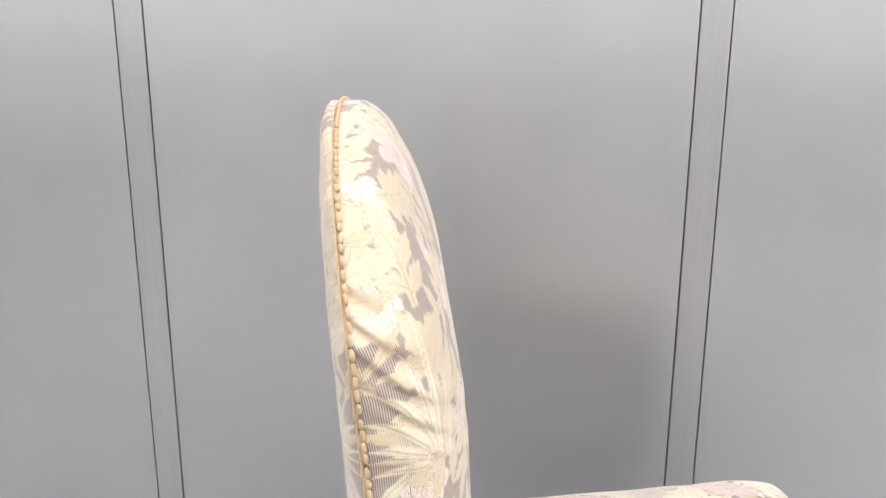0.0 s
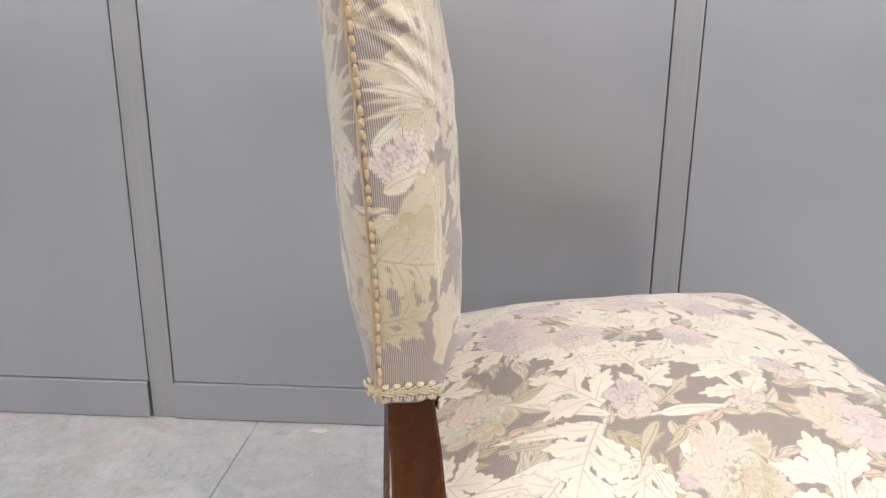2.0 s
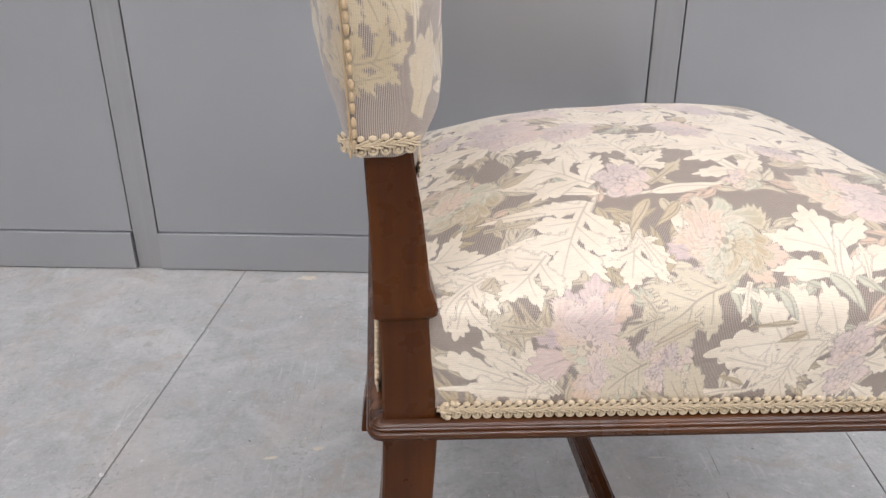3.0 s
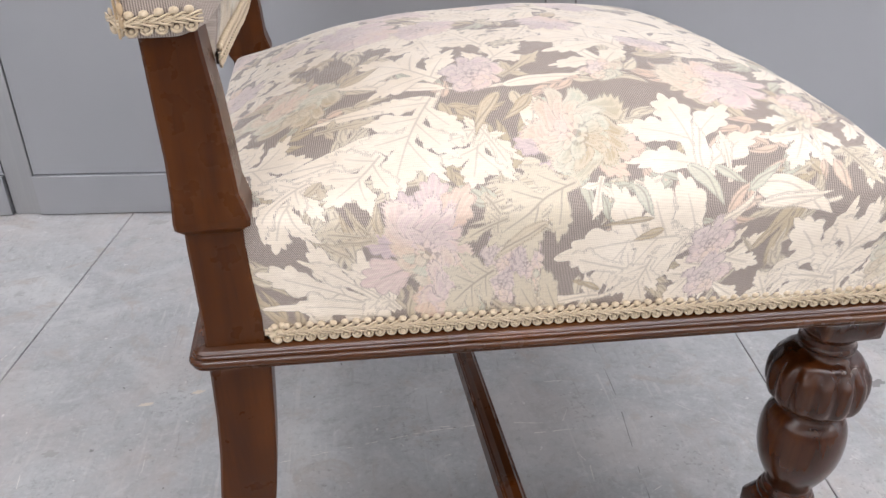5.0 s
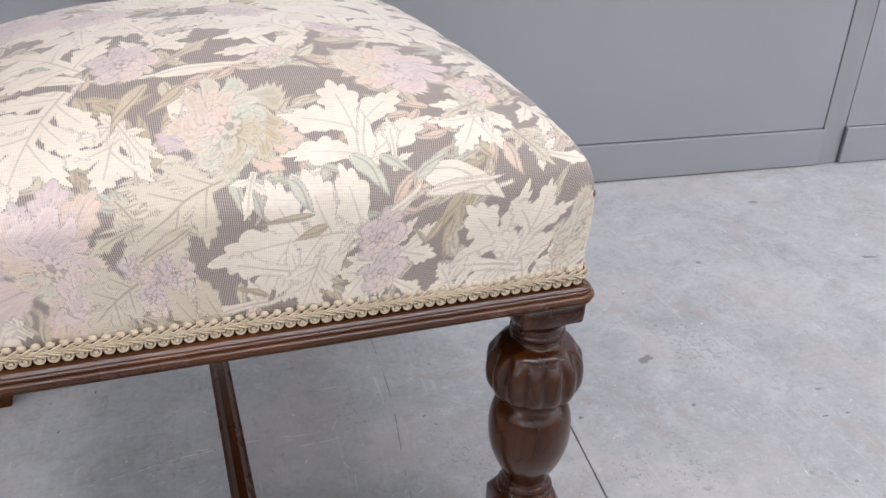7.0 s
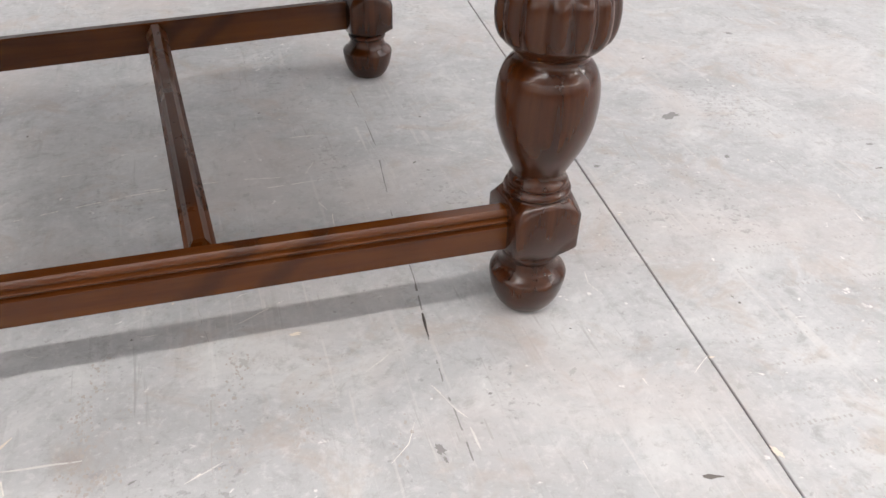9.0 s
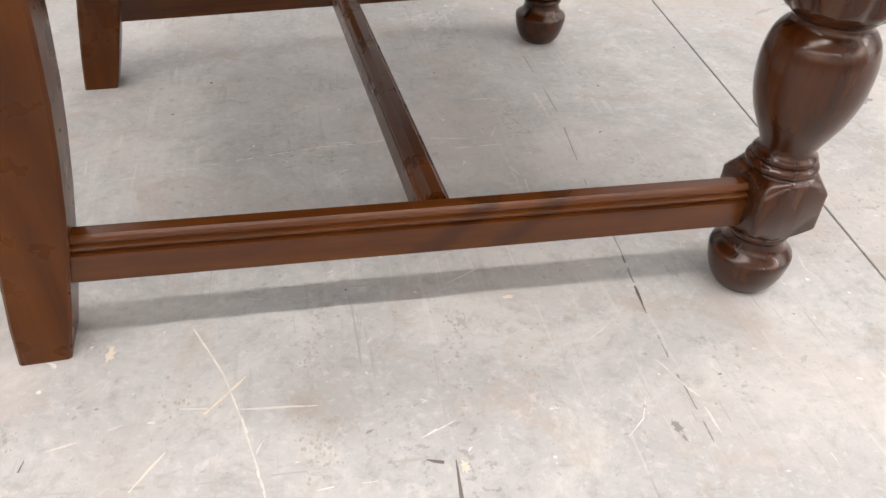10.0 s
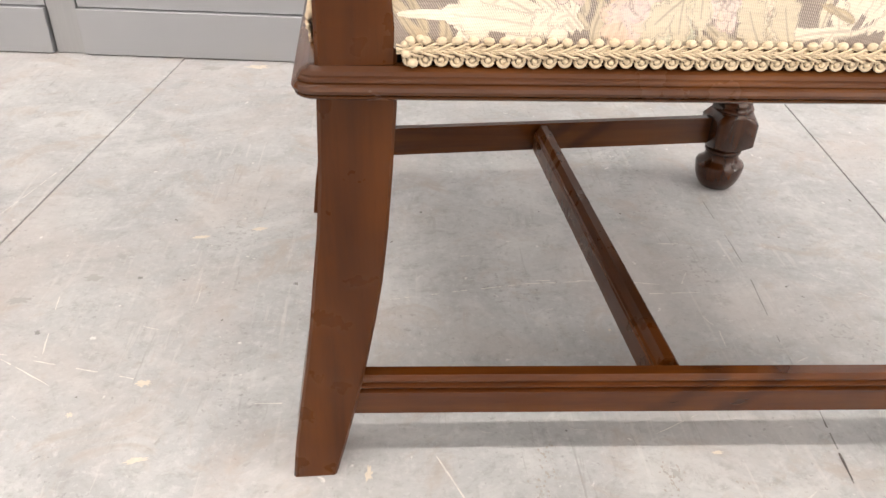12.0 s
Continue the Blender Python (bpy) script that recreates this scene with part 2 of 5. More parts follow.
def brocade():
    """Woven floral cloth. The mesh carries the drawing as distances: r leaf, g blossom, b line work, a hue."""
    m = Mat("floral_brocade", 0.62)
    a = m.tree.nodes.new("ShaderNodeAttribute")
    a.attribute_name = "drawing"
    s = m.tree.nodes.new("ShaderNodeSeparateColor")
    m.link(a.outputs["Color"], s.inputs["Color"])
    hue = a.outputs["Alpha"]
    uv = m.tree.nodes.new("ShaderNodeUVMap")
    uv.uv_map = "flat"
    flat = uv.outputs["UV"]
    stretch = m.tree.nodes.new("ShaderNodeMapping")
    stretch.inputs["Scale"].default_value = (0.12, 1.0, 1.0)
    m.link(flat, stretch.inputs["Vector"])
    threads = stretch.outputs["Vector"]
    sep = m.tree.nodes.new("ShaderNodeSeparateXYZ")
    m.link(flat, sep.inputs["Vector"])
    rib = m.math("SINE", m.math("MULTIPLY", sep.outputs["X"], 5000.0))
    weft = m.math("SINE", m.math("ADD", m.math("MULTIPLY", sep.outputs["Y"], 4300.0), m.math("MULTIPLY", sep.outputs["X"], 700.0)))
    jag = m.math("ADD", m.math("MULTIPLY", m.math("SUBTRACT", m.noise(flat, 650, 2), 0.5), 0.0016), m.math("MULTIPLY", rib, 0.00045))
    leaf = m.range(m.math("ADD", m.math("SUBTRACT", s.outputs["Red"], 0.5), jag), -0.0006, 0.0006)
    bloom = m.range(m.math("ADD", m.math("SUBTRACT", s.outputs["Green"], 0.5), jag), -0.0007, 0.0007)
    line = m.range(m.math("SUBTRACT", s.outputs["Blue"], 0.5), -0.0006, 0.0003)
    tone = m.noise(flat, 38, 4)
    ground = m.mix(m.range(m.math("ADD", m.math("MULTIPLY", rib, 0.80), m.math("MULTIPLY", weft, 0.22)), -0.7, 0.7), (0.205, 0.164, 0.141), (0.475, 0.405, 0.352))
    cream = m.mix(m.range(tone, 0.35, 0.65), (0.82, 0.725, 0.595), (0.90, 0.81, 0.68))
    cream = m.mix(m.range(m.math("ADD", m.math("MULTIPLY", weft, 0.15), m.noise(threads, 900, 2)), 0.46, 0.72, 0, 0.38), cream, (0.60, 0.52, 0.41))
    petals = m.ramp(hue, ((0.05, (0.60, 0.48, 0.49)), (0.25, (0.76, 0.595, 0.575)), (0.45, (0.77, 0.585, 0.45)), (0.62, (0.61, 0.615, 0.49)), (0.80, (0.55, 0.435, 0.27)), (1.0, (0.76, 0.68, 0.53))))
    petals = m.mix(m.range(tone, 0.4, 0.68, 0, 0.18), petals, (0.74, 0.68, 0.58))
    petals = m.mix(m.range(m.noise(threads, 900, 2), 0.45, 0.7, 0, 0.28), petals, (0.42, 0.35, 0.29))
    petals = m.mix(m.range(rib, 0.1, 0.9, 0, 0.22), petals, (0.36, 0.30, 0.265))
    colour = m.mix(bloom, ground, petals)
    colour = m.mix(m.math("MULTIPLY", leaf, m.range(bloom, 0, 1, 1, 0.42)), colour, cream)
    thread = m.mix(m.range(bloom, 0, 1, 0.40, 0.58), colour, (0.28, 0.23, 0.185))
    both = m.math("MAXIMUM", leaf, bloom)
    colour = m.mix(m.math("MULTIPLY", line, both), colour, thread)
    height = m.math("ADD", m.math("MULTIPLY", both, 0.8), m.math("ADD", m.math("MULTIPLY", rib, 0.10), m.math("MULTIPLY", weft, 0.10)))
    height = m.math("SUBTRACT", height, m.math("MULTIPLY", line, 0.4))
    crease = m.noise(m.coords((1, 1, 2.5)), 26, 3, 0.5, 0.8)
    normal = m.bump(crease, 0.42, 0.004, m.bump(height, 0.50, 0.0008))
    m.bsdf.inputs["Sheen Weight"].default_value = 0.5
    m.bsdf.inputs["Sheen Roughness"].default_value = 0.3
    rough = m.range(both, 0, 1, 0.75, 0.5)
    return m.done(colour, normal, rough)


BROCADE = brocade()

# ---- building helpers ----


def mesh_of(name, verts, faces, material, smooth=True):
    me = bpy.data.meshes.new(name)
    me.from_pydata([tuple(v) for v in verts], [], faces)
    me.materials.append(material)
    me.update()
    if smooth:
        me.polygons.foreach_set("use_smooth", [True] * len(me.polygons))
    return me


def bm_mesh(name, bm, material, smooth=False):
    me = bpy.data.meshes.new(name)
    bmesh.ops.recalc_face_normals(bm, faces=bm.faces)
    bm.to_mesh(me)
    bm.free()
    me.materials.append(material)
    if smooth:
        me.polygons.foreach_set("use_smooth", [True] * len(me.polygons))
    return me


def part(name, mesh, parent, label=""):
    ob = new(name, mesh)
    ob.parent = parent
    return tagged(ob, label)


def box_bm(x0, x1, y0, y1, z0, z1, bevel=0.0, segments=2):
    bm = bmesh.new()
    bmesh.ops.create_cube(bm, size=1.0)
    for v in bm.verts:
        v.co = Vector((x0 + (v.co.x + 0.5) * (x1 - x0), y0 + (v.co.y + 0.5) * (y1 - y0), z0 + (v.co.z + 0.5) * (z1 - z0)))
    if bevel:
        bmesh.ops.bevel(bm, geom=bm.edges[:], offset=bevel, segments=segments, affect="EDGES", profile=0.6)
    return bm


def loft(name, rings, material, closed=True, caps=True, smooth=True):
    """Skin over rings of equal point counts."""
    n = len(rings[0])
    verts = [p for ring in rings for p in ring]
    faces = []
    for i in range(len(rings) - 1):
        for k in range(n if closed else n - 1):
            j = (k + 1) % n
            faces.append((i * n + k, i * n + j, (i + 1) * n + j, (i + 1) * n + k))
    if caps:
        faces.append(tuple(range(n - 1, -1, -1)))
        faces.append(tuple((len(rings) - 1) * n + k for k in range(n)))
    return mesh_of(name, verts, faces, material, smooth)


def ball(verts, faces, c, ax, ay, az, n=8, m=5):
    """A small ellipsoid with half axes ax, ay, az (vectors)."""
    base = len(verts)
    for i in range(m):
        th = math.pi * (i + 0.5) / m
        for k in range(n):
            ph = 2 * math.pi * k / n
            verts.append(c + ax * (math.sin(th) * math.cos(ph)) + ay * (math.sin(th) * math.sin(ph)) + az * math.cos(th))
    for i in range(m - 1):
        for k in range(n):
            j = (k + 1) % n
            faces.append((base + i * n + k, base + (i + 1) * n + k, base + (i + 1) * n + j, base + i * n + j))
    faces.append(tuple(base + k for k in range(n)))
    faces.append(tuple(base + (m - 1) * n + k for k in range(n - 1, -1, -1)))


def smoothstep(a, b, x):
    t = np.clip((np.asarray(x, float) - a) / (b - a), 0, 1)
    return t * t * (3 - 2 * t)


# ---- the cloth's drawing, in metres on the flat cloth ----


def blade(s, t, length, half):
    """Distance inside a slim pointed blade; s runs along it from 0 to 1."""
    c = np.clip(s, 0, 1)
    edge = half * np.sin(math.pi * c ** 0.62) ** 0.9 * (1 - 0.10 * np.abs(np.sin(9 * c)))
    return np.minimum(edge - np.abs(t), np.minimum(s + 0.05, 1 - s) * length)


def fan_lobe(du, dw, degrees, reach, half, teeth, curl, seed):
    """Distance inside one lobe that widens from a neck into a fan of pointed teeth, and to its vein."""
    a0 = radians(degrees)
    s = du * math.cos(a0) + dw * math.sin(a0)
    t = -du * math.sin(a0) + dw * math.cos(a0) - curl * s * np.abs(s) / reach
    cx = 0.56 * reach
    a = np.arctan2(t / half, (s - cx) / (0.44 * reach))
    ring = 1 / np.sqrt((np.cos(a) / (0.44 * reach)) ** 2 + (np.sin(a) / half) ** 2)
    turn = a * teeth / (1.25 * math.pi) + 0.12 * np.sin(3 * a + seed)
    tri = 2 * np.abs(turn - np.round(turn))
    front = 1 - smoothstep(1.6, 2.3, np.abs(a))
    ring = ring * (1 + front * (0.06 - 0.32 * tri ** 1.5)) * (1 + 0.16 * np.exp(-((a / 0.45) ** 2)))
    head = (ring - np.hypot(s - cx, t)) * 0.8
    neck = np.minimum(half * (0.38 + 0.45 * np.clip(s / reach, 0, 1)) - np.abs(t), np.minimum(s + 0.12 * reach, cx - s))
    vein = np.where((s > 0) & (s < 0.70 * reach), 0.00036 * (1.15 - s / reach) - np.abs(t), -1.0)
    return np.maximum(head, neck), vein


def leaf_drawing(X, Y, x, y, degrees, length, width, pairs, bend=0.0):
    """Distance inside a leaf and to its veins: pairs of toothed lobes along a rib, or a plain blade (0), or a petal (-1)."""
    a = radians(degrees)
    u = (X - x) * math.cos(a) + (Y - y) * math.sin(a)
    w = -(X - x) * math.sin(a) + (Y - y) * math.cos(a) - bend * u * np.abs(u) / length + 0.25 * bend * u
    if pairs < 0:
        return fan_lobe(u, w, 0, length, width, 5, 0.0, x * 90)
    if pairs == 0:
        strokes = np.abs(w - 0.35 * width * np.sin(5 * u / length)) - 0.0001
        return blade(u / length, w, length, width), np.where((u < 0.85 * length) & (u > 0.05 * length), 0.0003 - strokes, -1.0)
    start = 0.46 if pairs > 1 else 0.30
    half = min(max(0.42 * width, 0.14 * length), 0.19 * length)
    best, vein = fan_lobe(u - start * length, w, 0, (1 - start) * length, half, 5, 0.0, x * 90)
    best = np.maximum(best, np.minimum(0.17 * width + 0.0006 - np.abs(w), np.minimum(u + 0.004, length * 0.8 - u)))
    vein = np.maximum(vein, np.where((u > -0.003) & (u < 0.80 * length), 0.00055 * (1.2 - u / length) - np.abs(w), -1.0))
    for k in range(pairs):
        f = (k + 0.12) / (pairs + 0.15)
        for side in (-1, 1):
            jog = math.sin(37 * x + 53 * y + 7 * k + 3 * side)
            lean = 56 - 20 * f + 6 * jog
            reach = width * (1.12 - 0.30 * f + 0.12 * jog) / math.sin(radians(lean))
            reach = min(reach, 0.66 * length)
            lobe, line = fan_lobe(u - (0.04 + 0.62 * f + 0.03 * side) * length, w * side, lean, reach, min(0.275 * reach, 0.23 * length / pairs ** 0.5), 5, 0.16, 5 * jog)
            best, vein = np.maximum(best, lobe), np.maximum(vein, line)
    return best, vein


def bloom_drawing(X, Y, x, y, radius, petals, turn):
    """A full blossom in rings of petals: distance inside, to its dark lines and to its pale strokes, and a shade for each petal."""
    dx, dy = X - x, Y - y
    a = np.arctan2(dy, dx) + turn
    d = np.hypot(dx, dy) * (1 + 0.12 * np.sin(2 * a + 5 * turn) + 0.07 * np.sin(5 * a + turn))
    a = a + 0.16 * np.sin(3 * a + turn) + 0.10 * np.sin(9 * d / radius)
    inside, line, shade = np.full(X.shape, -0.05), np.full(X.shape, -0.05), np.zeros(X.shape)
    stroke = np.full(X.shape, -0.05)
    for k, (mid, long, count) in enumerate(((0.66, 0.40, petals + 1), (0.52, 0.34, petals + 2), (0.39, 0.28, petals + 1), (0.26, 0.22, petals - 1), (0.12, 0.16, petals - 3))):
        turns = (a + 0.9 * k + 0.5 * (d / radius - mid)) * count / (2 * math.pi)
        cell = turns - np.round(turns)
        odd = np.sin(np.round(turns) * 12.9898 + k * 4.1)
        along = (d - radius * mid * (1 + 0.12 * odd)) / (radius * long * (1 + 0.22 * odd))
        across = cell * 2 * math.pi * d / count
        wide = radius * mid * 4.2 / count * (0.78 + 0.36 * np.clip(along, -1, 1))
        notch = 1 - 0.24 * np.abs(np.sin(9 * cell * math.pi + odd)) * (along > 0.1)
        petal = (1 - np.hypot(along / notch, across / np.maximum(wide, 1e-4))) * radius * long * 0.7
        on = petal > 0
        ribs = 0.0005 - np.abs(np.sin(cell * 12.2 + along * 0.6)) * wide / 3.4
        line = np.where(on, np.maximum(0.0002 - petal, np.where(along < -0.15, ribs, -1)), line)
        pale = np.minimum(0.0011 - np.abs(petal - 0.0018), along * radius * 0.5 + 0.003)
        stroke = np.where(on, np.maximum(pale, np.minimum(ribs + 0.0001, along * radius * long + 0.0005)), stroke)
        shade = np.where(on, 0.5 * odd + (0.35, -0.2, 0.3, -0.3, 0.2)[k], shade)
        inside = np.maximum(inside, petal)
    return inside, line, stroke, shade, a


def stem_drawing(X, Y, x0, y0, x1, y1, bow, width):
    best = np.full(X.shape, -1.0)
    mx, my = (x0 + x1) / 2 - bow * (y1 - y0), (y0 + y1) / 2 + bow * (x1 - x0)
    for t in np.linspace(0, 1, 90):
        px = (1 - t) ** 2 * x0 + 2 * t * (1 - t) * mx + t * t * x1
        py = (1 - t) ** 2 * y0 + 2 * t * (1 - t) * my + t * t * y1
        best = np.maximum(best, width * (1.15 - 0.5 * t) - np.hypot(X - px, Y - py))
    return best


# leaves: x, y, degrees, length, half width, pairs of lobes, bend
SEAT_LEAVES_A = (
    (0.144, -0.132, 156, 0.103, 0.0072, 0, 0.03),
    (0.133, -0.14, -176, 0.09, 0.0069, 0, -0.05),
    (0.184, -0.135, 8, 0.06, 0.0068, 0, -0.1),
    (0.117, -0.17, -165, 0.106, 0.011, 0, -0.1),
    (0.082, -0.192, -177, 0.076, 0.0057, 0, 0.1),
    (0.201, -0.152, -114, 0.047, 0.008, 0, 0.5),
    (0.159, -0.177, -107, 0.048, 0.0269, 2, 0),
    (0.16, -0.178, 176, 0.04, 0.0106, 1, 0.1),
    (0.16, -0.178, -68, 0.038, 0.0091, 1, 0),
    (0.131, -0.143, -121, 0.087, 0.0261, 3, 0.12),
    (0.089, -0.189, -136, 0.05, 0.0217, 2, -0.05),
    (0.038, -0.203, -122, 0.048, 0.0181, 2, -0.15),
    (0.139, -0.116, 131, 0.066, 0.0333, 2, 0.1),
)
SEAT_LEAVES_B = (
    (0.183, -0.068, 111, 0.067, 0.0241, 2, 0),
    (0.171, -0.11, 45, 0.056, 0.0202, 2, 0),
    (0.266, -0.123, 117, 0.078, 0.0267, 1, -0.25),
    (0.283, -0.085, 125, 0.076, 0.0422, 2, 0.1),
    (0.256, 0.038, 174, 0.059, 0.033, 2, 0),
    (0.28, 0.01, 107, 0.076, 0.0182, 1, 0),
    (0.164, 0, -164, 0.085, 0.0306, 2, 0.15),
    (0.088, -0.004, 163, 0.071, 0.0298, 1, 0.1),
    (0.321, -0.065, 91, 0.087, 0.045, 2, 0.1),
    (0.354, -0.104, 117, 0.043, 0.0241, 2, 0),
    (0.366, -0.028, 90, 0.103, 0.0495, 2, 0),
    (0.299, -0.233, 100, 0.07, 0.0388, 2, 0),
    (0.299, -0.231, 84, 0.039, 0.0058, 0, 0.1),
)
SEAT_LEAVES_C = (
    (0.316, -0.238, 91, 0.034, 0.0082, 1, 0),
    (0.23, -0.23, -109, 0.024, 0.0098, 1, 0),
    (0.255, -0.236, -32, 0.04, 0.0096, 1, -0.1),
    (0.332, -0.245, -8, 0.061, 0.0094, 0, -0.25),
    (0.298, -0.278, 36, 0.047, 0.0048, 0, 0.1),
    (0.336, -0.255, 0, 0.051, 0.0036, 0, 0.1),
    (0.285, -0.264, -156, 0.025, 0.0035, 0, 0.1),
    (0.268, -0.262, 165, 0.029, 0.007, 1, 0.1),
    (0.29, -0.272, 170, 0.059, 0.0142, 1, 0.1),
    (0.302, -0.273, 177, 0.102, 0.0306, 3, 0.15),
    (0.262, -0.293, 170, 0.061, 0.0146, 1, -0.1),
    (0.272, -0.289, -107, 0.034, 0.019, 2, 0),
    (0.232, -0.31, -178, 0.052, 0.0125, 1, 0.1),
)
SEAT_LEAVES_D = (
    (0.425, -0.304, 148, 0.068, 0.0245, 2, 0),
    (0.422, -0.301, 90, 0.042, 0.0235, 2, 0.1),
    (0.425, -0.304, 175, 0.055, 0.0132, 1, 0.1),
    (0.469, -0.314, 129, 0.034, 0.0122, 2, 0),
    (0.387, -0.32, 139, 0.031, 0.0119, 2, 0),
    (0.32, -0.286, -130, 0.042, 0.0154, 3, 0.1),
    (0.313, -0.284, -17, 0.044, 0.0158, 2, 0.1),
    (0.32, -0.302, -26, 0.044, 0.0106, 1, 0.1),
    (0.295, -0.27, -124, 0.017, 0.007, 1, 0.1),
    (0.051, -0.291, 143, 0.075, 0.027, 2, 0.12),
    (0.048, -0.292, 160, 0.077, 0.01, -1, 0.1),
    (0.059, -0.291, 130, 0.057, 0.0137, 1, 0.1),
    (0.064, -0.291, 122, 0.039, 0.0094, 1, 0.1),
)
SEAT_LEAVES_E = (
    (0.04, -0.2, -148, 0.046, 0.0148, 1, 0.3),
    (0.405, -0.238, -16, 0.041, 0.0098, 1, 0.2),
    (0.41, -0.196, -51, 0.044, 0.0158, 2, 0.1),
    (0.397, -0.107, -68, 0.073, 0.0263, 2, 0.1),
    (0.348, -0.057, -14, 0.069, 0.0386, 2, 0.1),
    (0.377, -0.196, -117, 0.044, 0.0246, 2, 0),
    (0.376, -0.203, -87, 0.023, 0.0055, 1, 0),
)
# small tinted leaves: as leaves, and tint
SEAT_BUDS_A = (
    (0.179, -0.143, -131, 0.047, 0.0056, 0, 0.25, 0.82),
    (0.2, -0.149, -127, 0.034, 0.0046, 0, -0.2, 0.82),
    (0.188, -0.121, 39, 0.044, 0.0106, 1, 0.1, 0.9),
    (0.073, -0.099, 27, 0.036, 0.0061, 0, 0.1, 0.8),
    (0.055, -0.152, -2, 0.036, 0.0086, 1, 0, 0.9),
    (0.051, -0.253, 138, 0.02, 0.0034, 0, 0.1, 0.9),
    (0.061, -0.25, 91, 0.022, 0.0037, 0, 0.1, 0.85),
    (0.067, -0.246, 47, 0.023, 0.0031, 0, 0, 0.95),
    (0.166, -0.235, 89, 0.024, 0.0031, 0, 0.1, 0.9),
    (0.202, -0.229, 175, 0.042, 0.0057, 0, 0.15, 0.97),
    (0.197, -0.232, -160, 0.061, 0.0043, 0, -0.15, 0.97),
    (0.198, -0.233, -171, 0.048, 0.0037, 0, 0.1, 1),
)
SEAT_BUDS_B = (
    (0.196, -0.229, -124, 0.034, 0.0038, 0, -0.1, 0.97),
    (0.206, -0.223, 176, 0.046, 0.0038, 0, 0.3, 0.9),
    (0.307, -0.228, -42, 0.025, 0.0037, 0, 0.1, 0.62),
    (0.289, -0.225, -48, 0.036, 0.0061, 0, -0.1, 0.62),
    (0.329, -0.247, 34, 0.025, 0.0042, 0, 0.1, 0.62),
    (0.251, -0.236, -55, 0.024, 0.0041, 0, 0, 0.62),
    (0.346, -0.284, 63, 0.019, 0.0032, 0, 0.1, 0.8),
    (0.346, -0.285, 140, 0.016, 0.0014, 0, 0.1, 0.9),
    (0.265, -0.257, 179, 0.036, 0.0025, 0, 0.1, 0.8),
    (0.236, -0.306, 156, 0.027, 0.0023, 0, 0.1, 0.8),
    (0.275, -0.266, -165, 0.022, 0.0037, 0, 0, 0.8),
    (0.378, -0.231, -87, 0.014, 0.0024, 0, 0.1, 0.45),
)
SEAT_BUDS_C = (
    (0.385, -0.232, -62, 0.025, 0.0043, 0, 0.1, 0.45),
    (0.394, -0.226, -47, 0.032, 0.0077, 1, 0.1, 0.97),
    (0.375, -0.196, -159, 0.029, 0.007, 1, 0.1, 0.97),
    (0.07, -0.245, 159, 0.032, 0.0084, 1, 0.1, 0.95),
    (0.072, -0.246, 174, 0.028, 0.0025, 0, 0.1, 0.9),
    (0.072, -0.243, 114, 0.022, 0.0019, 0, 0.1, 0.9),
    (0.078, -0.243, 74, 0.019, 0.0032, 0, 0.1, 0.85),
    (0.209, -0.231, -146, 0.055, 0.0039, 0, 0.1, 0.97),
    (0.153, -0.234, -52, 0.027, 0.0091, 1, 0.1, 0.97),
    (0.21, -0.23, -158, 0.068, 0.0245, 2, 0.12, 0.98),
    (0.191, -0.251, -156, 0.047, 0.0046, 0, 0.1, 0.9),
    (0.13, -0.314, 123, 0.02, 0.0084, 1, 0.1, 0.64),
)
SEAT_BUDS_D = (
    (0.161, -0.246, -163, 0.035, 0.0084, 1, 0.1, 0.97),
    (0.145, -0.282, -158, 0.047, 0.0169, 2, 0.1, 0.97),
    (0.202, -0.318, 177, 0.067, 0.0241, 2, 0.1, 0.95),
)
# broad petals, and tint
SEAT_PETALS_A = (
    (0.219, -0.184, 111, 0.029, 0.0093, -1, 0, 0.62),
    (0.226, -0.182, 78, 0.031, 0.0099, -1, 0, 0.62),
    (0.209, -0.189, 143, 0.021, 0.0067, -1, 0, 0.55),
    (0.113, -0.247, 76, 0.037, 0.0118, -1, 0, 0.22),
    (0.121, -0.249, 51, 0.033, 0.0106, -1, 0, 0.42),
    (0.102, -0.247, 97, 0.027, 0.0086, -1, 0, 0.12),
    (0.094, -0.254, 165, 0.032, 0.0102, -1, 0, 0.08),
    (0.089, -0.267, -172, 0.04, 0.0128, -1, 0, 0.3),
    (0.102, -0.278, -126, 0.036, 0.0124, -1, 0, 0.45),
    (0.121, -0.274, -51, 0.033, 0.0106, -1, 0, 0.5),
    (0.236, -0.204, -5, 0.026, 0.012, -1, 0, 0.42),
    (0.229, -0.213, -36, 0.024, 0.0077, -1, 0, 0.44),
)
SEAT_PETALS_B = (
    (0.199, -0.201, 149, 0.021, 0.0091, -1, 0, 0.14),
    (0.203, -0.21, -138, 0.023, 0.0074, -1, 0, 0.16),
    (0.236, -0.18, 48, 0.021, 0.0067, -1, 0, 0.42),
    (0.213, -0.211, -81, 0.02, 0.0095, -1, 0, 0.62),
)
